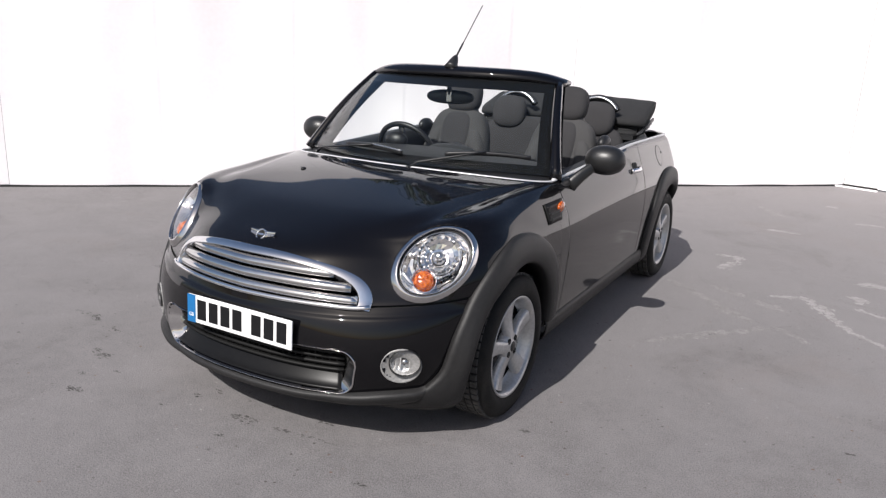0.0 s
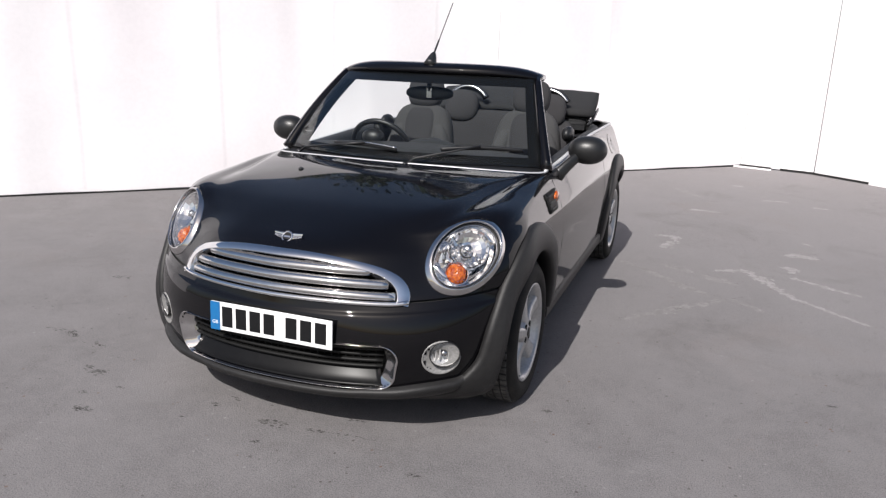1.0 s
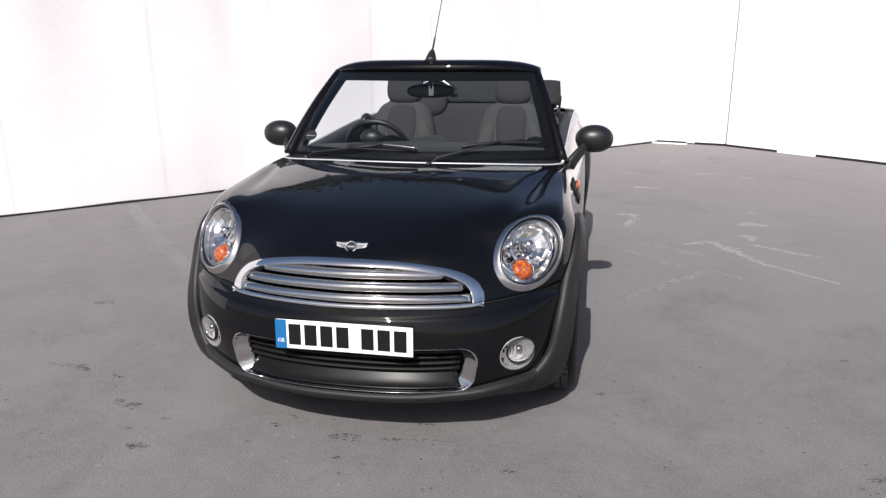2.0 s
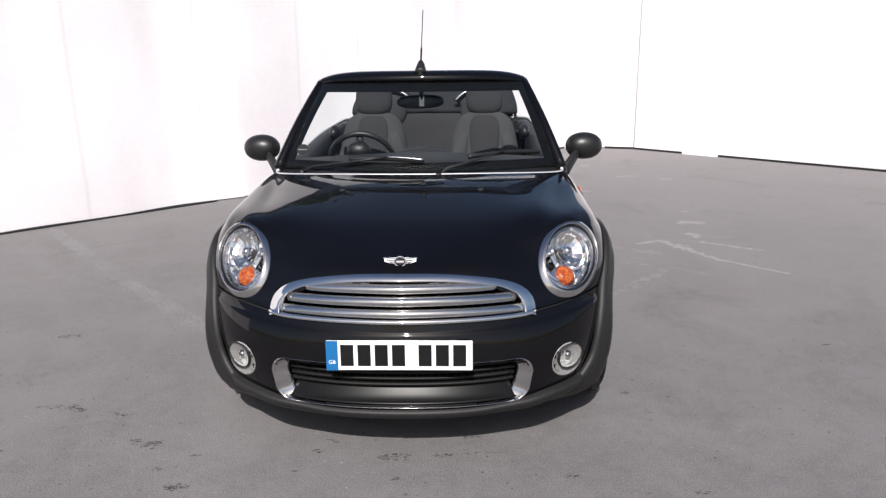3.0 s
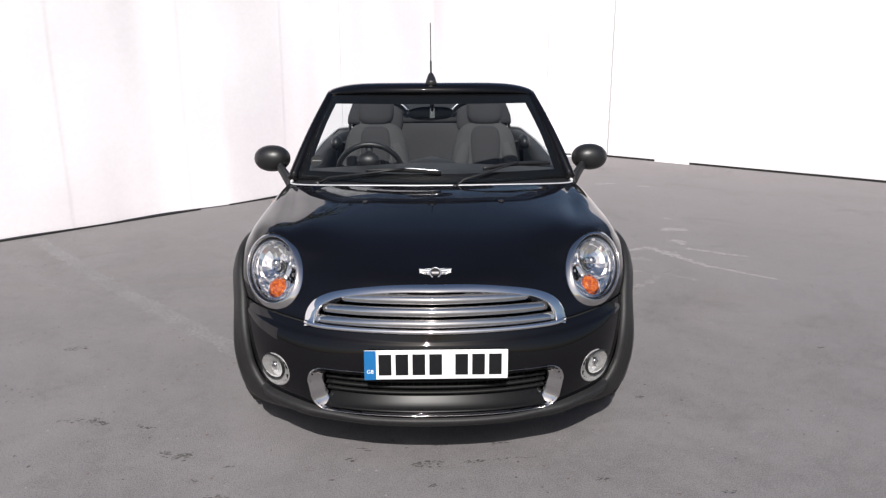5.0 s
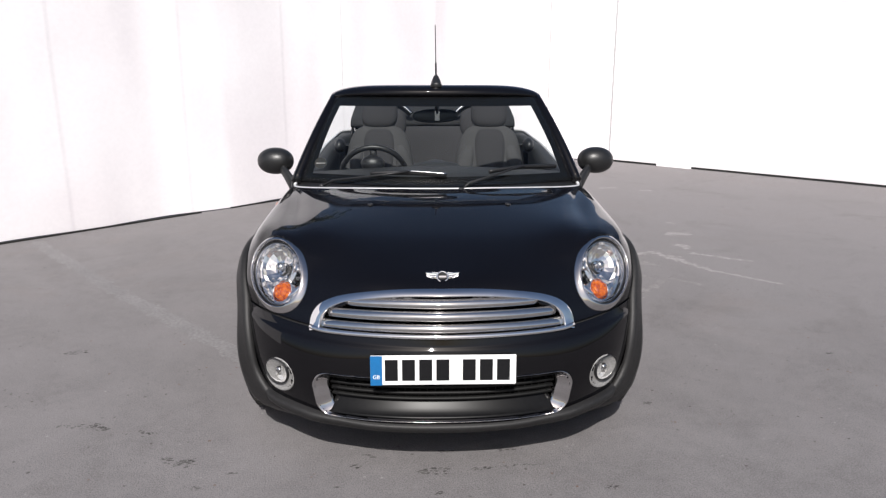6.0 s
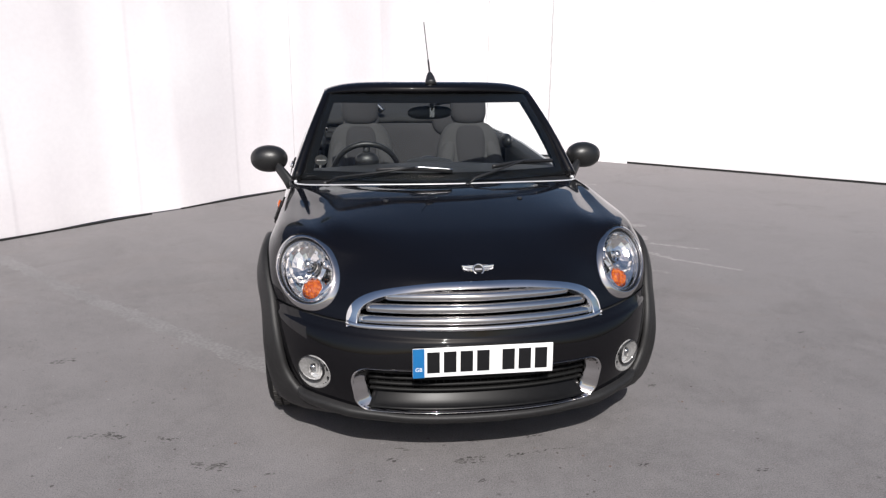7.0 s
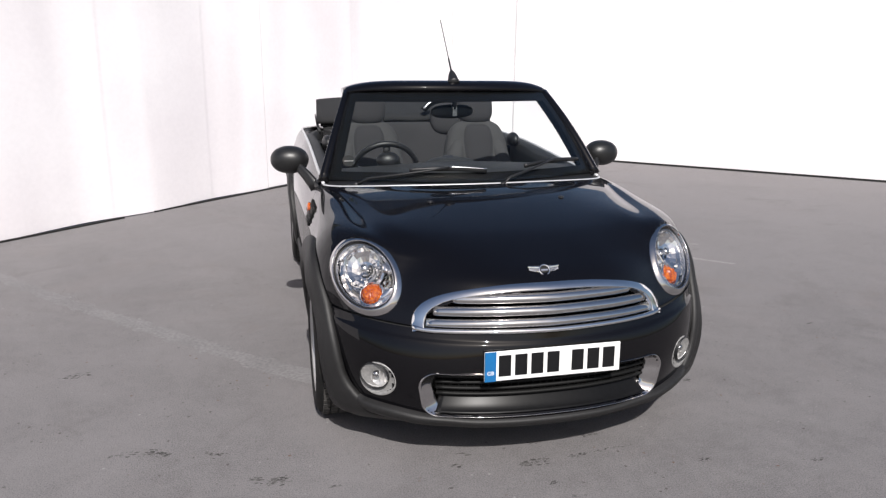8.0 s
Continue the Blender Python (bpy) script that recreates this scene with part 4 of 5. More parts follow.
def strip_on_glass(v0, v1, u0, u1, name, label=""):
    rows = []
    for i in range(7):
        row = []
        for j in range(41):
            v, u = v0 + (v1 - v0) * i / 6, u0 + (u1 - u0) * j / 40
            p = cowl(u * 0.985).lerp(head(u * 0.985), v) + Vector((0, -0.022, 0.018)) * math.sin(math.pi * v) + Vector((0, 0.004, -0.004))
            row.append(p)
        rows.append(row)
    return part(name, grid(rows), FRIT, car, label)


strip_on_glass(0.0, 0.085, -1, 1, "glass_border", "black border of the windscreen")
strip_on_glass(0.855, 1.0, -1, 1, "glass_border")
strip_on_glass(0.085, 0.855, -1, -0.925, "glass_border")
strip_on_glass(0.085, 0.855, 0.925, 1, "glass_border")

for sg in (1, -1):
    foot, top = Vector((sg * 0.712, -0.565, 0.890)), Vector((sg * 0.548, -0.186, 1.300))
    path = []
    for i in range(15):
        v = i / 14
        path.append(foot.lerp(top, v) + Vector((0, -0.020, 0.014)) * math.sin(math.pi * v))
    sec = [(-0.026, -0.030), (-0.012, -0.040), (0.018, -0.034), (0.030, -0.010), (0.026, 0.026), (0.004, 0.036), (-0.022, 0.020)]
    part("pillar", sweep(path, lambda u: [(x * sg * (1 - 0.30 * u), y * (1 - 0.40 * u)) for x, y in sec][::sg], up=(0, -0.8, 0.6)), PAINT, car, "gloss black windscreen pillar")
    lining = []
    for p in path:
        p = p + Vector((-sg * 0.026, 0.006, -0.010))
        lining.append([p, p + Vector((-sg * 0.010, 0.040, -0.004)), p + Vector((-sg * 0.008, 0.085, -0.004)), p + Vector((sg * 0.010, 0.098, 0)), p + Vector((sg * 0.026, 0.090, 0))])
    solid(part("pillar_trim", grid(lining), FRIT, car, "dark inner pillar trim"), 0.004)

header_rows = []
prof = [(0.012, -0.012), (-0.010, -0.004), (-0.016, 0.014), (-0.004, 0.034), (0.030, 0.052), (0.085, 0.060), (0.150, 0.058), (0.205, 0.048), (0.222, 0.030), (0.212, 0.004), (0.15, -0.014), (0.06, -0.020)]
for j in range(49):
    u = -1 + j / 24
    base = head(u * 1.045)
    k = 1 - 0.50 * abs(u) ** 6
    drop = -0.016 * abs(u) ** 6
    header_rows.append([base + Vector((0, y * (0.86 - 0.26 * abs(u) ** 6) - 0.006, z * k * 0.84 + drop)) for y, z in prof])
hv, hf = grid(header_rows, close_v=True)
hf += [tuple(range(len(prof)))[::-1], tuple(range(48 * len(prof), 49 * len(prof)))]
part("header", (hv, hf), PAINT, car, "gloss black windscreen header rail")

# chrome belt line, and a bright strip imitating sun glint on the cowl
belt = [skin(12, DOOR_S)] + [skin(12, DOOR_S + (3 - DOOR_S) * i / 90) for i in range(1, 91)]
belt = belt + [Vector((-p.x, p.y, p.z)) for p in reversed(belt[:-1])]
part("belt_strip", sweep(belt, [(-0.006, -0.003), (0.008, -0.003), (0.010, 0.004), (0.006, 0.010), (-0.004, 0.010)]), STRIP, car, "chrome belt line strip")
edge = [skin(12, 0.985 * i / 40) for i in range(40, 0, -1)]
edge = edge + [skin(12, 0)] + [Vector((-p.x, p.y, p.z)) for p in reversed(edge)]
part("cowl_glint", sweep(edge, ring_section(0.007, 0.006, 8)), STRIP, car, "bright strip imitating sun glint at the foot of the windscreen")
# scuttle panel between bonnet and glass
scuttle = []
for i in range(5):
    row = []
    for j in range(41):
        u = -1 + j / 20
        a = skin(12, abs(u) * 0.985)
        a = Vector((math.copysign(a.x, u) if u else 0, a.y, a.z - 0.006))
        b = cowl(u) + Vector((0, 0.06, 0.010))
        row.append(a.lerp(b, i / 4) + Vector((0, 0, -0.012 * math.sin(math.pi * i / 4))))
    scuttle.append(row)
solid(part("scuttle", grid(scuttle), DARK, car, "black plastic scuttle panel"), 0.004)

# wipers
def on_glass(u, v, lift=0.010):
    p = cowl(u).lerp(head(u), v) + Vector((0, -0.022, 0.018)) * math.sin(math.pi * v)
    return p + Vector((0, -0.62, 0.78)) * lift


for piv, a, b in ((-0.80, (-0.47, 0.085), (0.06, 0.075)), (0.15, (0.36, 0.105), (0.88, 0.130))):
    wiper = new("wiper")
    wiper.parent = car
    pts = [on_glass(a[0] + (b[0] - a[0]) * i / 20, a[1] + (b[1] - a[1]) * i / 20 + 0.02 * math.sin(math.pi * i / 20), 0.014) for i in range(21)]
    part("wiper_blade", sweep(pts, [(-0.004, -0.012), (0.004, -0.012), (0.007, 0.004), (0.0, 0.008), (-0.007, 0.004)]), DARK, wiper, "black wiper blade")
    mid_u, mid_v = (a[0] + b[0]) / 2, (a[1] + b[1]) / 2 + 0.012
    arm = [on_glass(piv, -0.06, 0.010)] + [on_glass(piv + (mid_u - piv) * w, -0.035 + (mid_v + 0.035) * w, 0.028) for w in (0.12, 0.4, 0.7, 1.0)]
    part("wiper_arm", sweep(arm, ring_section(0.007, 0.005, 8)), DARK, wiper)
    # light metal strip on this blade only, drawing the sun's glint off it
    if piv < 0:
        part("blade_glint", sweep([p + Vector((0, -0.005, 0.008)) for p in pts[10:]], [(-0.006, -0.003), (0.006, -0.003), (0.004, 0.003), (-0.004, 0.003)]), SATIN, wiper, "bright strip imitating sun glint on the blade")
    part("wiper_pivot", ellipsoid(arm[0], (0.014, 0.014, 0.016)), DARK, wiper)
for x in (-0.30, 0.30):
    p = skin(10.4, abs(x) / 0.78 * 0.55)
    part("washer_jet", ellipsoid((x, p.y, p.z + 0.003), (0.012, 0.014, 0.007)), DARK, car)

# small round sticker low on the glass, its writing a plain bar
stick_at = on_glass(-0.875, 0.19, -0.006)
stick_m = Matrix.Translation(stick_at) @ Matrix.Rotation(radians(51), 4, "X")
part("windscreen_sticker", lathe([(0.0005, 0.0), (0.031, 0.0)], stick_m, 28), BLACKOUT, car, "black round sticker inside the windscreen")
part("sticker_bar", moved(box(0, -0.002, 0.0015, 0.044, 0.005, 0.001), stick_m), PALE, car, smooth=False)

# aerial
aerial = new("aerial")
aerial.parent = car
part("aerial_base", sweep([(0, -0.318, 1.350), (0, -0.306, 1.362), (0, -0.292, 1.378), (0, -0.279, 1.394), (0, -0.268, 1.408), (0, -0.258, 1.418)], lambda u: ring_section(0.030 * (1 - u ** 1.3) ** 0.9 + 0.0065, 0.028 * (1 - u ** 1.3) ** 0.9 + 0.0065, 14), up=(1, 0, 0)), DARK, aerial, "black tapered aerial foot")
part("aerial_mast", sweep([Vector((0, -0.268, 1.406)).lerp(Vector((0, 0.008, 1.684)), i / 24) for i in range(25)], lambda u: ring_section(*((0.0052, 0.0052) if u < 0.28 else (0.0026, 0.0026)), 8), up=(1, 0, 0)), DARK, aerial, "thin black aerial mast")


# ---- door mirrors, handles, side vents, fuel cap ----
def door_mirror(sg):
    mir = new("door_mirror")
    mir.parent = car
    turn = Euler((radians(6), 0, radians(8 * sg))).to_matrix().to_4x4()
    c = Vector((sg * 0.862, -0.315, 0.972))
    rows = []
    v, f = ellipsoid((0, 0, 0), (0.097, 0.075, 0.070), None, 24, 36, 0.93)
    v = [Vector((p.x, p.y if p.y < 0.035 else 0.035 + (p.y - 0.035) * 0.25, p.z)) for p in v]
    part("mirror_shell", ([Matrix.Translation(c) @ turn @ p for p in v], f), MIRROR_SHELL, mir, "satin black rounded mirror housing")
    part("mirror_glass", moved(lathe([(0.001, 0.0), (0.9, 0.0)], Matrix.Identity(4), 36), Matrix.Translation(c) @ turn @ Matrix.Translation((0, 0.047, 0)) @ Matrix.Rotation(radians(-90), 4, "X") @ Matrix.Diagonal((0.085, 0.058, 1, 1))), MIRROR, mir)
    path = [Vector((sg * 0.742, -0.450, 0.846)), Vector((sg * 0.757, -0.436, 0.868)), Vector((sg * 0.782, -0.410, 0.900)), Vector((sg * 0.812, -0.372, 0.932)), Vector((sg * 0.838, -0.335, 0.955))]
    part("mirror_arm", sweep(path, lambda u: ring_section(0.021 - 0.004 * u, 0.036 - 0.012 * u, 12), up=(0, 0, 1)), MIRROR_SHELL, mir)
    # flat black ellipse set on the door ahead of the arm
    part("mirror_ellipse", ellipsoid((sg * 0.738, -0.485, 0.868), (0.014, 0.066, 0.026)), DARK, mir, "flat glossy black ellipse ahead of the mirror arm")


for sg in (1, -1):
    door_mirror(sg)
    handle = new("door_handle")
    handle.parent = car
    cup = side_at(0.555, 0.815, -0.004)
    part("handle_cup", ellipsoid((sg * (cup.x - 0.003), 0.555, 0.815), (0.012, 0.050, 0.047)), CAVITY, handle)
    path = [Vector((sg * (side_at(0.47 + 0.17 * i / 10, 0.819).x + 0.008 + 0.018 * math.sin(math.pi * i / 10)), 0.47 + 0.17 * i / 10, 0.819)) for i in range(11)]
    part("handle_bar", sweep(path, ring_section(0.012, 0.015, 10)), CHROME, handle, "chrome door handle")
    vent = new("side_vent")
    vent.parent = car
    rows = []
    for z0 in (0.738, 0.758, 0.778, 0.798, 0.820):
        y0, y1 = -0.835 + (z0 - 0.728) * 0.10, -0.700 + (z0 - 0.728) * 0.85
        rows.append([side_at(y0 + (y1 - y0) * k / 6, z0, 0.006) for k in range(7)])
    rows = [[Vector((p.x * sg, p.y, p.z)) for p in r] for r in rows]
    solid(part("vent_panel", grid(rows), BLACKOUT, vent, "black side vent"), 0.006)
    for z0 in (0.752, 0.777, 0.802):
        y0, y1 = -0.822 + (z0 - 0.728) * 0.10, -0.720 + (z0 - 0.728) * 0.75
        pts = [side_at(y0 + (y1 - y0) * k / 6, z0, 0.011) for k in range(7)]
        part("vent_rib", sweep([Vector((p.x * sg, p.y, p.z)) for p in pts], ring_section(0.004, 0.006, 8)), TRIM, vent, "grey-black slat")
    q = side_at(-0.668, 0.786, 0.010)
    part("repeater", ellipsoid((sg * q.x, q.y, q.z), (0.014, 0.040, 0.027)), ORANGE, vent, "orange side repeater lens")
cap_ring = [side_at(1.13 + 0.062 * math.cos(2 * math.pi * k / 40), 0.845 + 0.062 * math.sin(2 * math.pi * k / 40), 0.0025) for k in range(40)]
flap = [[side_at(1.13 + r * math.cos(2 * math.pi * k / 40), 0.845 + r * math.sin(2 * math.pi * k / 40), 0.0045) for k in range(40)] for r in (0.004, 0.03, 0.060)]
fuel = part("fuel_flap", grid(flap, close_v=True), PAINT, car, "round black fuel flap")
part("flap_gap", tube(cap_ring, 0.0022, 6, True), CAVITY, fuel)
q = side_at(1.197, 0.858, 0.003)
part("flap_grip", ellipsoid((q.x, q.y, q.z), (0.004, 0.010, 0.009)), CAVITY, fuel)

# ---- cabin ----
for sg in (1, -1):
    rows = []
    for i in range(31):
        y = -0.56 + 1.95 * i / 30
        p = side_at(min(1.14, max(-0.55, y)), 0.86)
        zt = 0.892 + 0.055 * smooth01(-0.7, 0.8, y)
        xs = [(0.708, zt), (0.694, zt + 0.008), (0.664, zt + 0.006), (0.642, zt - 0.012), (0.635, zt - 0.06), (0.650, zt - 0.25), (0.645, 0.30)]
        taper = 1 - 0.16 * smooth01(1.0, 1.5, y)
        rows.append([Vector((sg * x * taper, y, z)) for x, z in xs])
    solid(part("door_lining", grid(rows), GREY_INT, car, "dark door lining and sill cap"), 0.004)
part("cabin_floor", box(0, 0.40, 0.27, 1.30, 2.1, 0.05), FABRIC, car, smooth=False)
# dashboard
dash = []
for i in range(13):
    u = -1 + i / 6
    w = 0.66 * u
    low = 0.030 * abs(u) ** 1.3
    dash.append([Vector((w, -0.70 + 0.16 * u * u, 0.905)), Vector((w, -0.50 + 0.06 * u * u, 0.935 - low)), Vector((w, -0.32, 0.942 - low)), Vector((w, -0.22, 0.927 - low)), Vector((w, -0.195, 0.890)), Vector((w, -0.22, 0.80)), Vector((w, -0.20, 0.70)), Vector((w, -0.30, 0.55)), Vector((w, -0.50, 0.40))])
solid(part("dashboard", grid(dash), GREY_INT, car, "dark grey moulded dashboard"), 0.006)
part("centre_dial", lathe([(0.001, 0.010), (0.105, 0.010), (0.118, 0.018), (0.124, 0.0), (0.124, -0.04)], Matrix.Translation((0, -0.200, 0.845)) @ Matrix.Rotation(radians(-75), 4, "X"), 40), DARK, car, "large round centre dial")
part("dial_hood", ellipsoid((0, -0.26, 0.930), (0.135, 0.075, 0.030)), GREY_INT, car)
part("instrument_pod", ellipsoid((-0.345, -0.275, 0.950), (0.066, 0.05, 0.046)), DARK, car, "dark round instrument pod")

# steering wheel
swheel = new("steering_wheel")
swheel.parent = car
swheel.matrix_basis = Matrix.Translation((-0.345, -0.155, 0.872)) @ Matrix.Rotation(radians(-64), 4, "X")
part("steering_rim", tube([(0.180 * math.cos(2 * math.pi * i / 48), 0.180 * math.sin(2 * math.pi * i / 48), 0) for i in range(48)], 0.0155, 10, True), DARK, swheel, "black leather steering rim")
part("steering_hub", ellipsoid((0, 0, -0.018), (0.066, 0.060, 0.028), None, 16, 28, 0.8), GREY_INT, swheel, "round airbag hub")
for a in (-10, 190, 270):
    d = Vector((math.cos(radians(a)), math.sin(radians(a)), 0))
    part("steering_spoke", sweep([d * 0.06 + Vector((0, 0, -0.018)), d * 0.12 + Vector((0, 0, -0.012)), d * 0.175], ring_section(0.020, 0.007, 8)), SATIN if a != 270 else DARK, swheel)
part("steering_column", tube([(-0.345, -0.170, 0.865), (-0.350, -0.34, 0.79)], 0.045, 14), GREY_INT, car)

# rear-view mirror
rv = new("inner_mirror")
rv.parent = car
rv.matrix_basis = Matrix.Translation((0, -0.31, 1.208)) @ Matrix.Rotation(radians(14), 4, "Z") @ Matrix.Translation((0, 0.31, -1.208))
part("mirror_body", ellipsoid((0.0, -0.298, 1.208), (0.128, 0.024, 0.037), None, 16, 32, 0.8), DARK, rv, "black rear-view mirror")
part("mirror_face", ellipsoid((0.0, -0.279, 1.208), (0.116, 0.008, 0.030), None, 12, 32, 0.8), MIRROR, rv, "mirror glass")
part("mirror_bracket", box(0, -0.324, 1.210, 0.026, 0.012, 0.050), SATIN, rv, "grey mirror bracket", smooth=False)
part("mirror_stalk", tube([(0, -0.318, 1.222), (0, -0.322, 1.245), (0, -0.330, 1.272)], 0.013, 10), DARK, rv)
part("mirror_mount", ellipsoid((0, -0.338, 1.284), (0.042, 0.030, 0.026)), DARK, rv)


# ---- seats ----
def front_seat(sg):
    seat = new("front_seat")
    seat.parent = car
    seat.location = (0, 0.055, 0)
    cx = sg * 0.352
    lean = Euler((radians(-16), 0, 0)).to_matrix().to_4x4()

    def lump(name, c, r, power, material, m=None, label="", squash=1.0):
        part(name, ellipsoid(c, r, m, 18, 30, power), material, seat, label)
    lump("cushion", (cx, 0.12, 0.50), (0.215, 0.27, 0.085), 0.55, FABRIC, Euler((radians(8), 0, 0)).to_matrix().to_4x4(), "dark fabric seat cushion")
    for k in (1, -1):
        lump("cushion_bolster", (cx + k * 0.205, 0.12, 0.53), (0.055, 0.25, 0.075), 0.7, FABRIC2, Euler((radians(8), 0, 0)).to_matrix().to_4x4())
    for name, c, r, power, material, low, top, label in (("backrest", (cx, 0.390, 0.795), (0.212, 0.078, 0.300), 0.55, FABRIC2, 1.14, 0.94, "dark fabric backrest with lighter sides"),
                                                         ("centre_panel", (cx, 0.372, 0.790), (0.118, 0.076, 0.285), 0.50, FABRIC, 0.66, 0.98, "darker centre panel")):
        v, f = ellipsoid(c, r, lean, 18, 30, power)
        part(name, ([Vector((cx + (p[0] - cx) * (low + (top - low) * smooth01(0.6, 1.05, p[2])), p[1], p[2])) for p in v], f), material, seat, label)
    for k in (1, -1):
        tilt = Euler((radians(-16), radians(-13 * k), radians(10 * k))).to_matrix().to_4x4()
        lump("side_bolster", (cx + k * 0.180, 0.366, 0.740), (0.062, 0.088, 0.260), 0.75, FABRIC2, tilt)
    lump("headrest", (cx, 0.475, 1.165), (0.117, 0.060, 0.106), 0.68, FABRIC, lean, "rounded dark headrest")
    lump("headrest_base", (cx, 0.462, 1.078), (0.105, 0.042, 0.030), 0.7, DARK, lean)
    for k in (1, -1):
        part("headrest_post", tube([(cx + k * 0.055, 0.468, 1.12), (cx + k * 0.055, 0.425, 1.03)], 0.007, 8), SATIN, seat)
    lump("seat_shell", (cx, 0.440, 0.77), (0.19, 0.06, 0.29), 0.6, DARK, lean)
    part("seat_base", box(cx, 0.14, 0.36, 0.36, 0.40, 0.16), DARK, seat, smooth=False)
    part("belt_strap", sweep([(sg * 0.60, 0.50, 0.92), (sg * 0.62, 0.52, 0.70), (sg * 0.62, 0.40, 0.40)], [(-0.002, -0.024), (0.002, -0.024), (0.002, 0.024), (-0.002, 0.024)]), DARK, seat)
    part("belt_turret", ellipsoid((sg * 0.605, 0.42, 0.962), (0.036, 0.075, 0.048)), DARK, seat, "dark belt guide on the door sill")


for sg in (1, -1):
    front_seat(sg)

bench = new("rear_bench")
bench.parent = car
part("bench_cushion", ellipsoid((0, 0.95, 0.55), (0.50, 0.24, 0.09), None, 16, 32, 0.5), FABRIC, bench)
part("bench_back", ellipsoid((0, 1.17, 0.80), (0.52, 0.075, 0.22), Euler((radians(-14), 0, 0)).to_matrix().to_4x4(), 18, 36, 0.5), FABRIC, bench, "dark rear seat back")
part("rear_shelf", box(0, 1.33, 0.935, 1.16, 0.30, 0.03), DARK, car, smooth=False)
for sg in (1, -1):
    cx = sg * 0.30
    head_r = new("rear_headrest")
    head_r.parent = car
    part("rear_pad", ellipsoid((cx + sg * 0.022, 1.165, 1.042), (0.126, 0.052, 0.116), Euler((radians(-12), 0, 0)).to_matrix().to_4x4(), 18, 30, 0.75), FABRIC, head_r, "rounded rear headrest")
    hoop = [(cx + 0.175 * math.cos(a), 1.205 + 0.03 * math.sin(a), 0.985 + 0.195 * math.sin(a)) for a in [radians(38) + radians(104) * i / 24 for i in range(25)]]
    part("roll_hoop", sweep(hoop, ring_section(0.012, 0.009, 10), up=(0, 1, 0)), SATIN, head_r, "bright metal roll hoop")
    part("hoop_pad", sweep([(x * 1.0, y + 0.02, z - 0.006) for x, y, z in hoop], ring_section(0.026, 0.020, 10), up=(0, 1, 0)), DARK, head_r)

# folded roof stack
roof = new("folded_soft_top")
roof.parent = car
for k, (y0, z0, depth, thick, half, tilt) in enumerate(((1.53, 1.090, 0.27, 0.038, 0.604, 12), (1.52, 1.030, 0.22, 0.016, 0.575, 8), (1.49, 0.998, 0.21, 0.016, 0.560, 4), (1.46, 0.965, 0.22, 0.020, 0.560, 0))):
    rows = []
    rng = random.Random(40 + k)
    for i in range(33):
        u = -1 + i / 16
        row = []
        for j in range(20):
            a = 2 * math.pi * j / 20
            c, s_ = math.cos(a), math.sin(a)
            yy = math.copysign(abs(c) ** 0.5, c) * depth
            zz = math.copysign(abs(s_) ** 0.7, s_) * thick
            wob = 0.006 * noise.noise(Vector((u * 5, yy * 9, k * 3.1)))
            end = (1 - abs(u) ** 10 * 0.35)
            row.append(Vector((half * u * (1 - 0.02 * (yy / depth)), y0 + yy * end - 0.05 * u * u, z0 + zz + wob + yy * math.tan(radians(tilt)) - 0.012 * u * u)))
        rows.append(row)
    v, f = grid(rows, close_v=True)
    f += [tuple(range(20))[::-1], tuple(range(32 * 20, 33 * 20))]
    part("roof_fold", (v, f), CANVAS, roof)
for sg in (1, -1):
    for k in range(3):
        part("roof_link", sweep([(sg * (0.600 + 0.004 * k), 1.20 + 0.03 * k, 0.955), (sg * (0.602 + 0.004 * k), 1.36 + 0.05 * k, 0.985 + 0.02 * k), (sg * (0.600 + 0.004 * k), 1.50 + 0.03 * k, 1.00 + 0.02 * k)], [(-0.004, -0.012), (0.004, -0.012), (0.004, 0.012), (-0.004, 0.012)]), DARK, roof)

# ---- marks on the ground ----
def specks(name, pts, material, label, category, count, size, z=0.0006, bits=9):
    """A broken mark: many small uneven flakes scattered along a bent line of (x, y, half width)."""
    rng = random.Random(int(abs(pts[0][0]) * 100) + int(abs(pts[0][1]) * 1000) + count)
    lots = []
    for _ in range(count):
        k = rng.randrange(len(pts) - 1)
        p = Vector(pts[k]).lerp(Vector(pts[k + 1]), rng.random())
        q = Vector(pts[k + 1]) - Vector(pts[k])
        along_ = math.atan2(q.y, q.x)
        cx, cy = p.x + rng.gauss(0, 0.45) * p.z, p.y + rng.gauss(0, 0.45) * p.z
        r = size * rng.uniform(0.3, 1.2) * (0.6 + 8 * p.z)
        ring = []
        for b in range(bits):
            a = 2 * math.pi * b / bits
            rr = r * rng.uniform(0.55, 1.2)
            dx, dy = rr * 1.7 * math.cos(a), rr * 0.7 * math.sin(a)
            ring.append((cx + dx * math.cos(along_) - dy * math.sin(along_), cy + dx * math.sin(along_) + dy * math.cos(along_), z + rng.uniform(0, 0.0003)))
        lots.append((ring, [tuple(range(bits))]))
    return tagged(part(name, join(*lots), material, None, smooth=False), label, category, kind="structure")


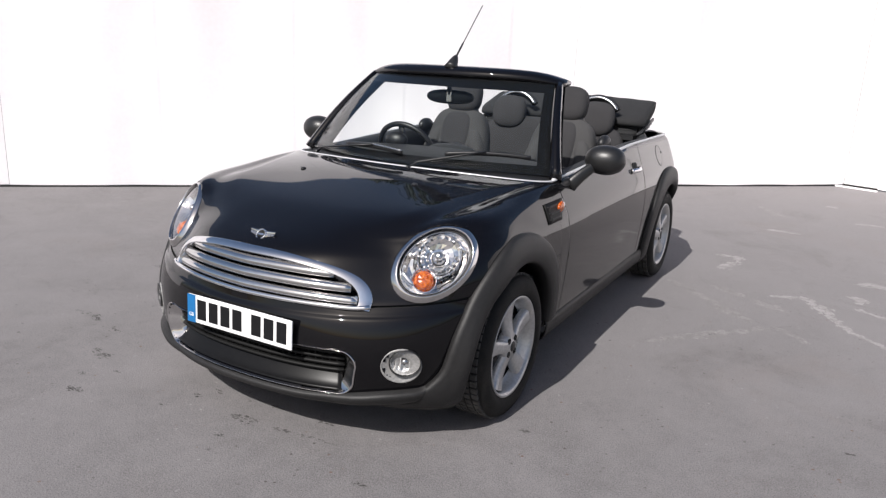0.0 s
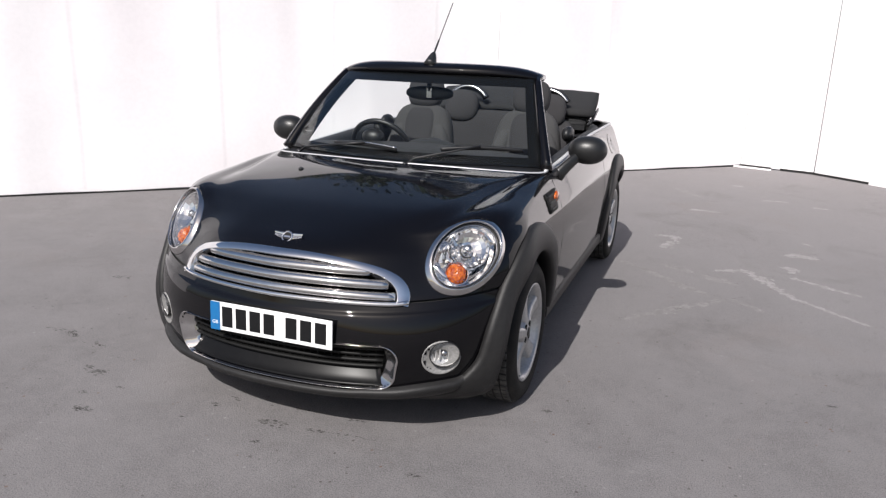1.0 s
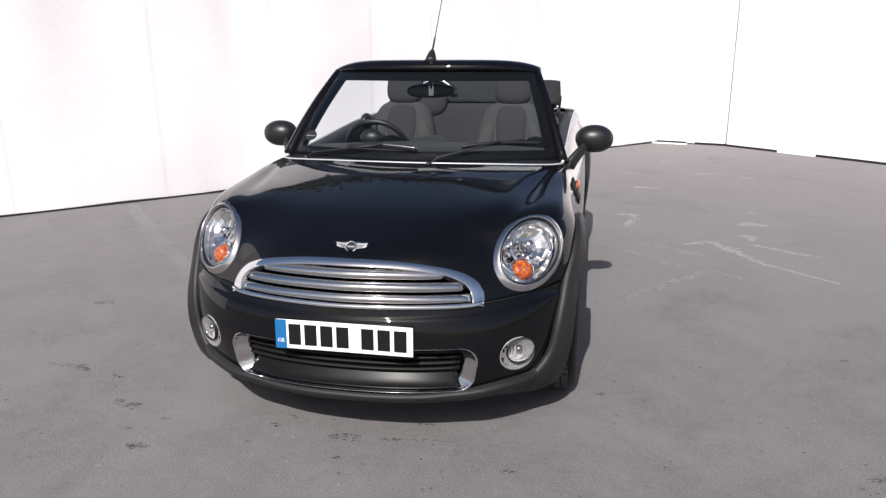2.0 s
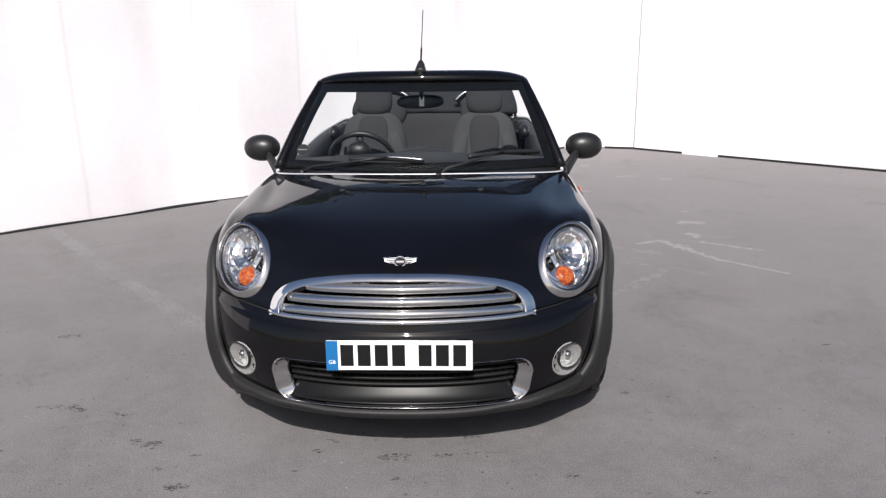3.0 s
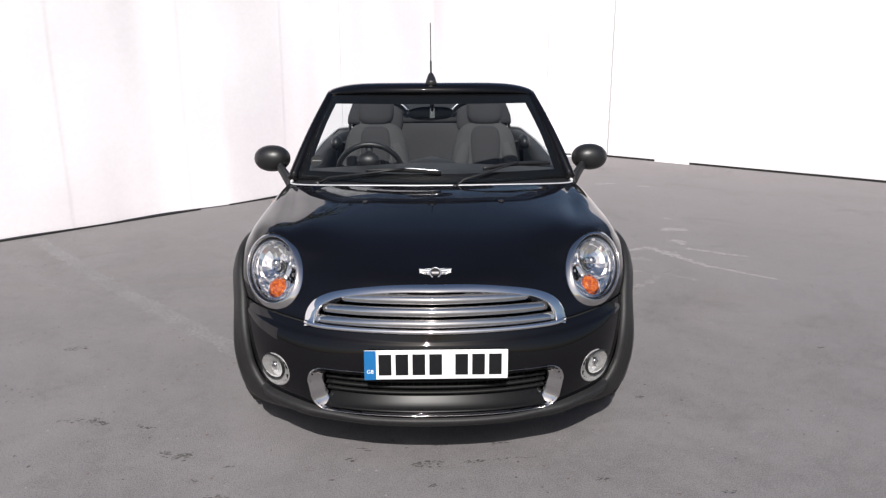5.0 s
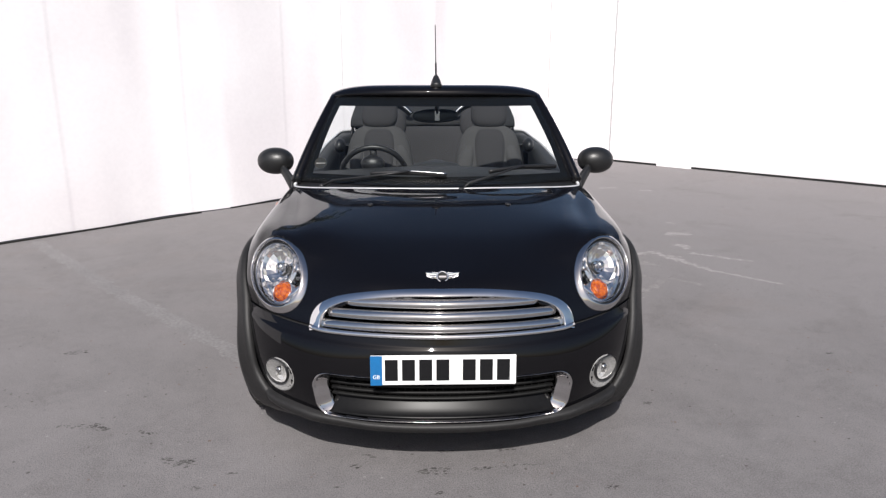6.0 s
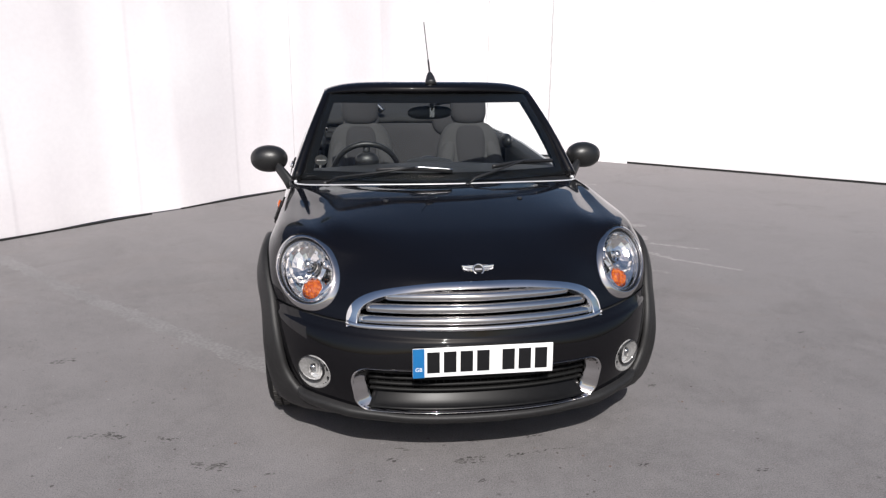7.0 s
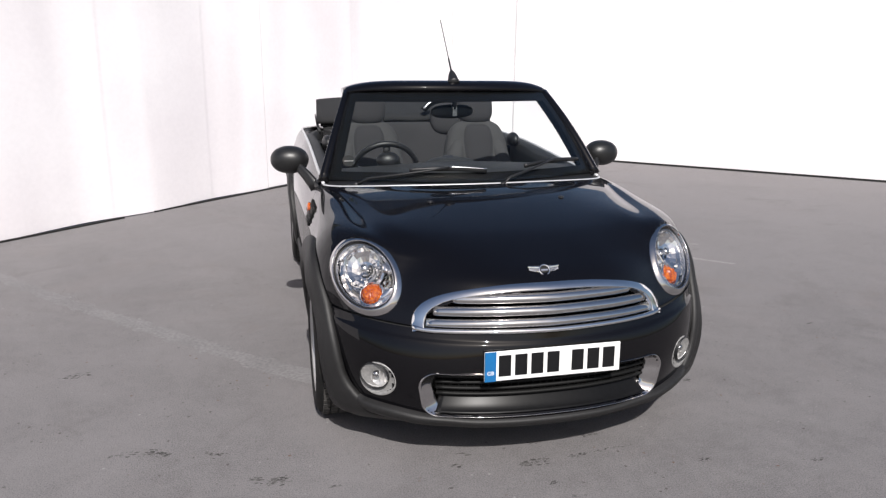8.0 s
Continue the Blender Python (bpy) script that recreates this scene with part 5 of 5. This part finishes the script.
specks("painted_line", [(-3.32, 1.80, 0.045), (-2.1, 0.42, 0.048), (-1.07, -0.62, 0.05), (-0.80, -0.88, 0.045)], PAINTLINE, "faded pale painted line on the concrete", "line", 3000, 0.026)
SCUFFS = (([(1.30, 3.45, 0.025), (1.43, 3.46, 0.05), (1.56, 3.45, 0.025)], 150),
          ([(1.08, 2.19, 0.025), (1.25, 2.20, 0.05), (1.21, 1.95, 0.04), (1.16, 1.79, 0.04)], 230),
          ([(1.56, 1.29, 0.035), (1.75, 1.38, 0.035), (1.85, 1.23, 0.06), (1.915, 1.08, 0.04), (2.03, 0.85, 0.025), (2.23, 0.656, 0.022), (2.40, 0.50, 0.015)], 520),
          ([(2.08, 1.99, 0.04), (2.19, 2.01, 0.06), (2.26, 1.97, 0.03)], 190),
          ([(2.02, 1.61, 0.035), (2.08, 1.58, 0.04), (2.07, 1.48, 0.03)], 130),
          ([(2.06, 1.34, 0.025), (2.23, 1.22, 0.030), (2.43, 1.09, 0.018)], 210),
          ([(2.00, 4.33, 0.04), (2.12, 4.38, 0.04), (2.21, 4.36, 0.02)], 110),
          ([(2.47, 4.18, 0.03), (2.56, 4.17, 0.03)], 60),
          ([(1.70, 5.17, 0.03), (1.80, 5.17, 0.03)], 50),
          ([(2.22, 2.45, 0.03), (2.26, 2.42, 0.02)], 40))
for pts, many in SCUFFS:
    specks("pale_scuff", pts, PALE, "pale scuffed streak on the concrete", "scuff", many, 0.016)
for pts, many in (([(0.93, 1.23, 0.03), (1.16, 1.04, 0.04), (1.35, 0.82, 0.04), (1.52, 0.68, 0.03)], 230),
                  ([(1.22, 1.27, 0.03), (1.39, 1.17, 0.05)], 110),
                  ([(1.10, 0.02, 0.03), (1.34, 0.30, 0.05), (1.62, 0.62, 0.03)], 200),
                  ([(1.50, 1.10, 0.05), (1.64, 1.00, 0.05)], 110),
                  ([(1.66, 0.66, 0.02), (1.84, 0.50, 0.03)], 80),
                  ([(1.10, 4.60, 0.04), (1.35, 4.20, 0.05)], 120)):
    specks("faint_scuff", pts, FAINT, "faint pale rubbed streak on the concrete", "scuff", many, 0.018)
specks("hairline_crack", [(1.03, -0.01, 0.004), (1.21, 0.14, 0.004), (1.41, 0.38, 0.004), (1.66, 0.67, 0.004), (1.84, 0.84, 0.004)], STAIN, "thin dark hairline crack in the concrete", "crack", 80, 0.005)
STAINS = (([(-0.09, -1.81, 0.012), (-0.03, -1.805, 0.030), (0.02, -1.80, 0.022)], 60), ([(0.10, -1.797, 0.006), (0.19, -1.786, 0.012), (0.30, -1.767, 0.010), (0.40, -1.765, 0.005)], 46),
          ([(-0.03, -1.955, 0.010), (0.00, -1.945, 0.012)], 12), ([(-0.02, -1.66, 0.012), (0.04, -1.662, 0.012)], 18), ([(0.23, -1.655, 0.008), (0.28, -1.648, 0.010)], 12),
          ([(-0.33, -1.775, 0.008), (-0.31, -1.77, 0.008)], 6), ([(-0.28, -1.70, 0.008), (-0.26, -1.698, 0.008)], 6),
          ([(-1.09, -1.70, 0.015), (-1.05, -1.705, 0.022)], 22), ([(-1.02, -1.73, 0.016), (-0.96, -1.718, 0.034)], 46), ([(-0.91, -1.90, 0.014), (-0.88, -1.897, 0.016)], 16),
          ([(-0.80, -1.80, 0.010), (-0.77, -1.80, 0.012)], 8), ([(-1.26, -1.47, 0.012), (-1.20, -1.50, 0.022)], 22), ([(-1.62, -1.42, 0.012), (-1.48, -1.42, 0.040), (-1.40, -1.45, 0.015)], 70),
          ([(-1.98, -0.63, 0.02), (-1.85, -0.60, 0.03)], 30), ([(-0.83, -2.02, 0.02), (-0.76, -2.01, 0.026)], 34), ([(-0.40, -1.905, 0.012), (-0.37, -1.897, 0.010)], 12),
          ([(-0.35, -1.757, 0.008), (-0.33, -1.757, 0.008)], 6), ([(-0.31, -1.686, 0.006), (-0.28, -1.684, 0.008)], 8), ([(0.92, -1.27, 0.014), (0.96, -1.25, 0.018)], 22),
          ([(1.02, -2.02, 0.010), (1.07, -2.02, 0.014)], 12), ([(1.85, -1.745, 0.02), (1.93, -1.735, 0.03)], 36), ([(0.59, -1.93, 0.014), (0.64, -1.92, 0.018)], 18), ([(2.04, -0.71, 0.012), (2.08, -0.705, 0.012)], 12))
for pts, many in STAINS:
    specks("dark_stain", pts, STAIN, "small dark oil stain on the concrete", "stain", many, 0.007)
foot = part("foot_board", sweep([(1.71, 6.885, 0.016), (2.18, 6.74, 0.016)], [(-0.016, -0.015), (0.016, -0.015), (0.016, 0.003), (-0.016, 0.003)]), SHEET, None, smooth=False)
tagged(foot, "narrow white board at the foot of the corner sheet", "board")
part_board = part("white_board", sweep([(3.27, 6.19, 0.02), (3.65, 5.86, 0.02)], [(-0.02, -0.02), (0.02, -0.02), (0.02, 0.02), (-0.02, 0.02)]), SHEET, None, smooth=False)
tagged(part_board, "narrow white board lying at the foot of the sheeting", "board")


# ---- trees beyond the sheeting, mirrored in the bonnet ----
BARK = mat("tree_bark", (0.060, 0.047, 0.037), 0.9, grain=0.3, grain_scale=40, alt=(0.035, 0.029, 0.024), alt_scale=6, bump=0.6, bump_scale=60)
LEAF = mat("tree_leaf", (0.030, 0.050, 0.016), 0.6, grain=0.35, grain_scale=8, alt=(0.050, 0.075, 0.022), alt_scale=2)


def tree(x, y, tall, spread, seed):
    rng = random.Random(seed)
    root = new("tree")
    root.location = (x, y, 0)
    tagged(root, "dark leafy tree standing behind the white sheeting", "tree", "trees behind the sheeting")
    lots, tips = [], []
    fork = Vector((rng.uniform(-0.1, 0.1), rng.uniform(-0.1, 0.1), tall * 0.38))
    part("trunk", sweep([(0, 0, 0), fork * 0.5 + Vector((0.05, 0, 0)), fork, Vector((0, 0, tall * 0.75))], lambda u: ring_section(0.14 - 0.10 * u, 0.14 - 0.10 * u, 10), up=(0, 1, 0)), BARK, root)
    for k in range(11):
        a = 2.4 * k + rng.uniform(-0.3, 0.3)
        h = tall * rng.uniform(0.55, 0.98)
        r = spread * rng.uniform(0.45, 1.0) * (1.15 - 0.5 * h / tall)
        tip = Vector((r * math.cos(a), r * math.sin(a), h))
        start = fork.lerp(Vector((0, 0, tall * 0.7)), rng.random())
        mid = start.lerp(tip, 0.5) + Vector((0, 0, 0.15))
        lots.append(sweep([start, mid, tip], lambda u: ring_section(0.05 - 0.04 * u, 0.05 - 0.04 * u, 6), up=(0, 1, 0.1)))
        tips += [mid, tip, tip.lerp(Vector((0, 0, h)), 0.4)]
    part("limbs", join(*lots), BARK, root)
    v, f = [], []
    for c in tips:
        for _ in range(170):
            d = Vector((rng.gauss(0, 1), rng.gauss(0, 1), rng.gauss(0, 0.75))) * 0.24 * rng.uniform(0.4, 1.2)
            p = c + d
            q = Euler((rng.uniform(-1.2, 1.2), rng.uniform(-1.2, 1.2), rng.uniform(0, 6.3))).to_matrix()
            s_ = rng.uniform(0.05, 0.10)
            i0 = len(v)
            v += [p + q @ Vector(w) * s_ for w in ((-1, 0, 0), (0, -0.45, 0.1), (1, 0, 0), (0, 0.45, 0.1))]
            f.append((i0, i0 + 1, i0 + 2, i0 + 3))
    part("crown", (v, f), LEAF, root, "open crown of small dark leaves", smooth=False)


tree(-4.4, 5.9, 5.3, 1.5, 4)
tree(-2.9, 7.6, 5.9, 1.3, 9)
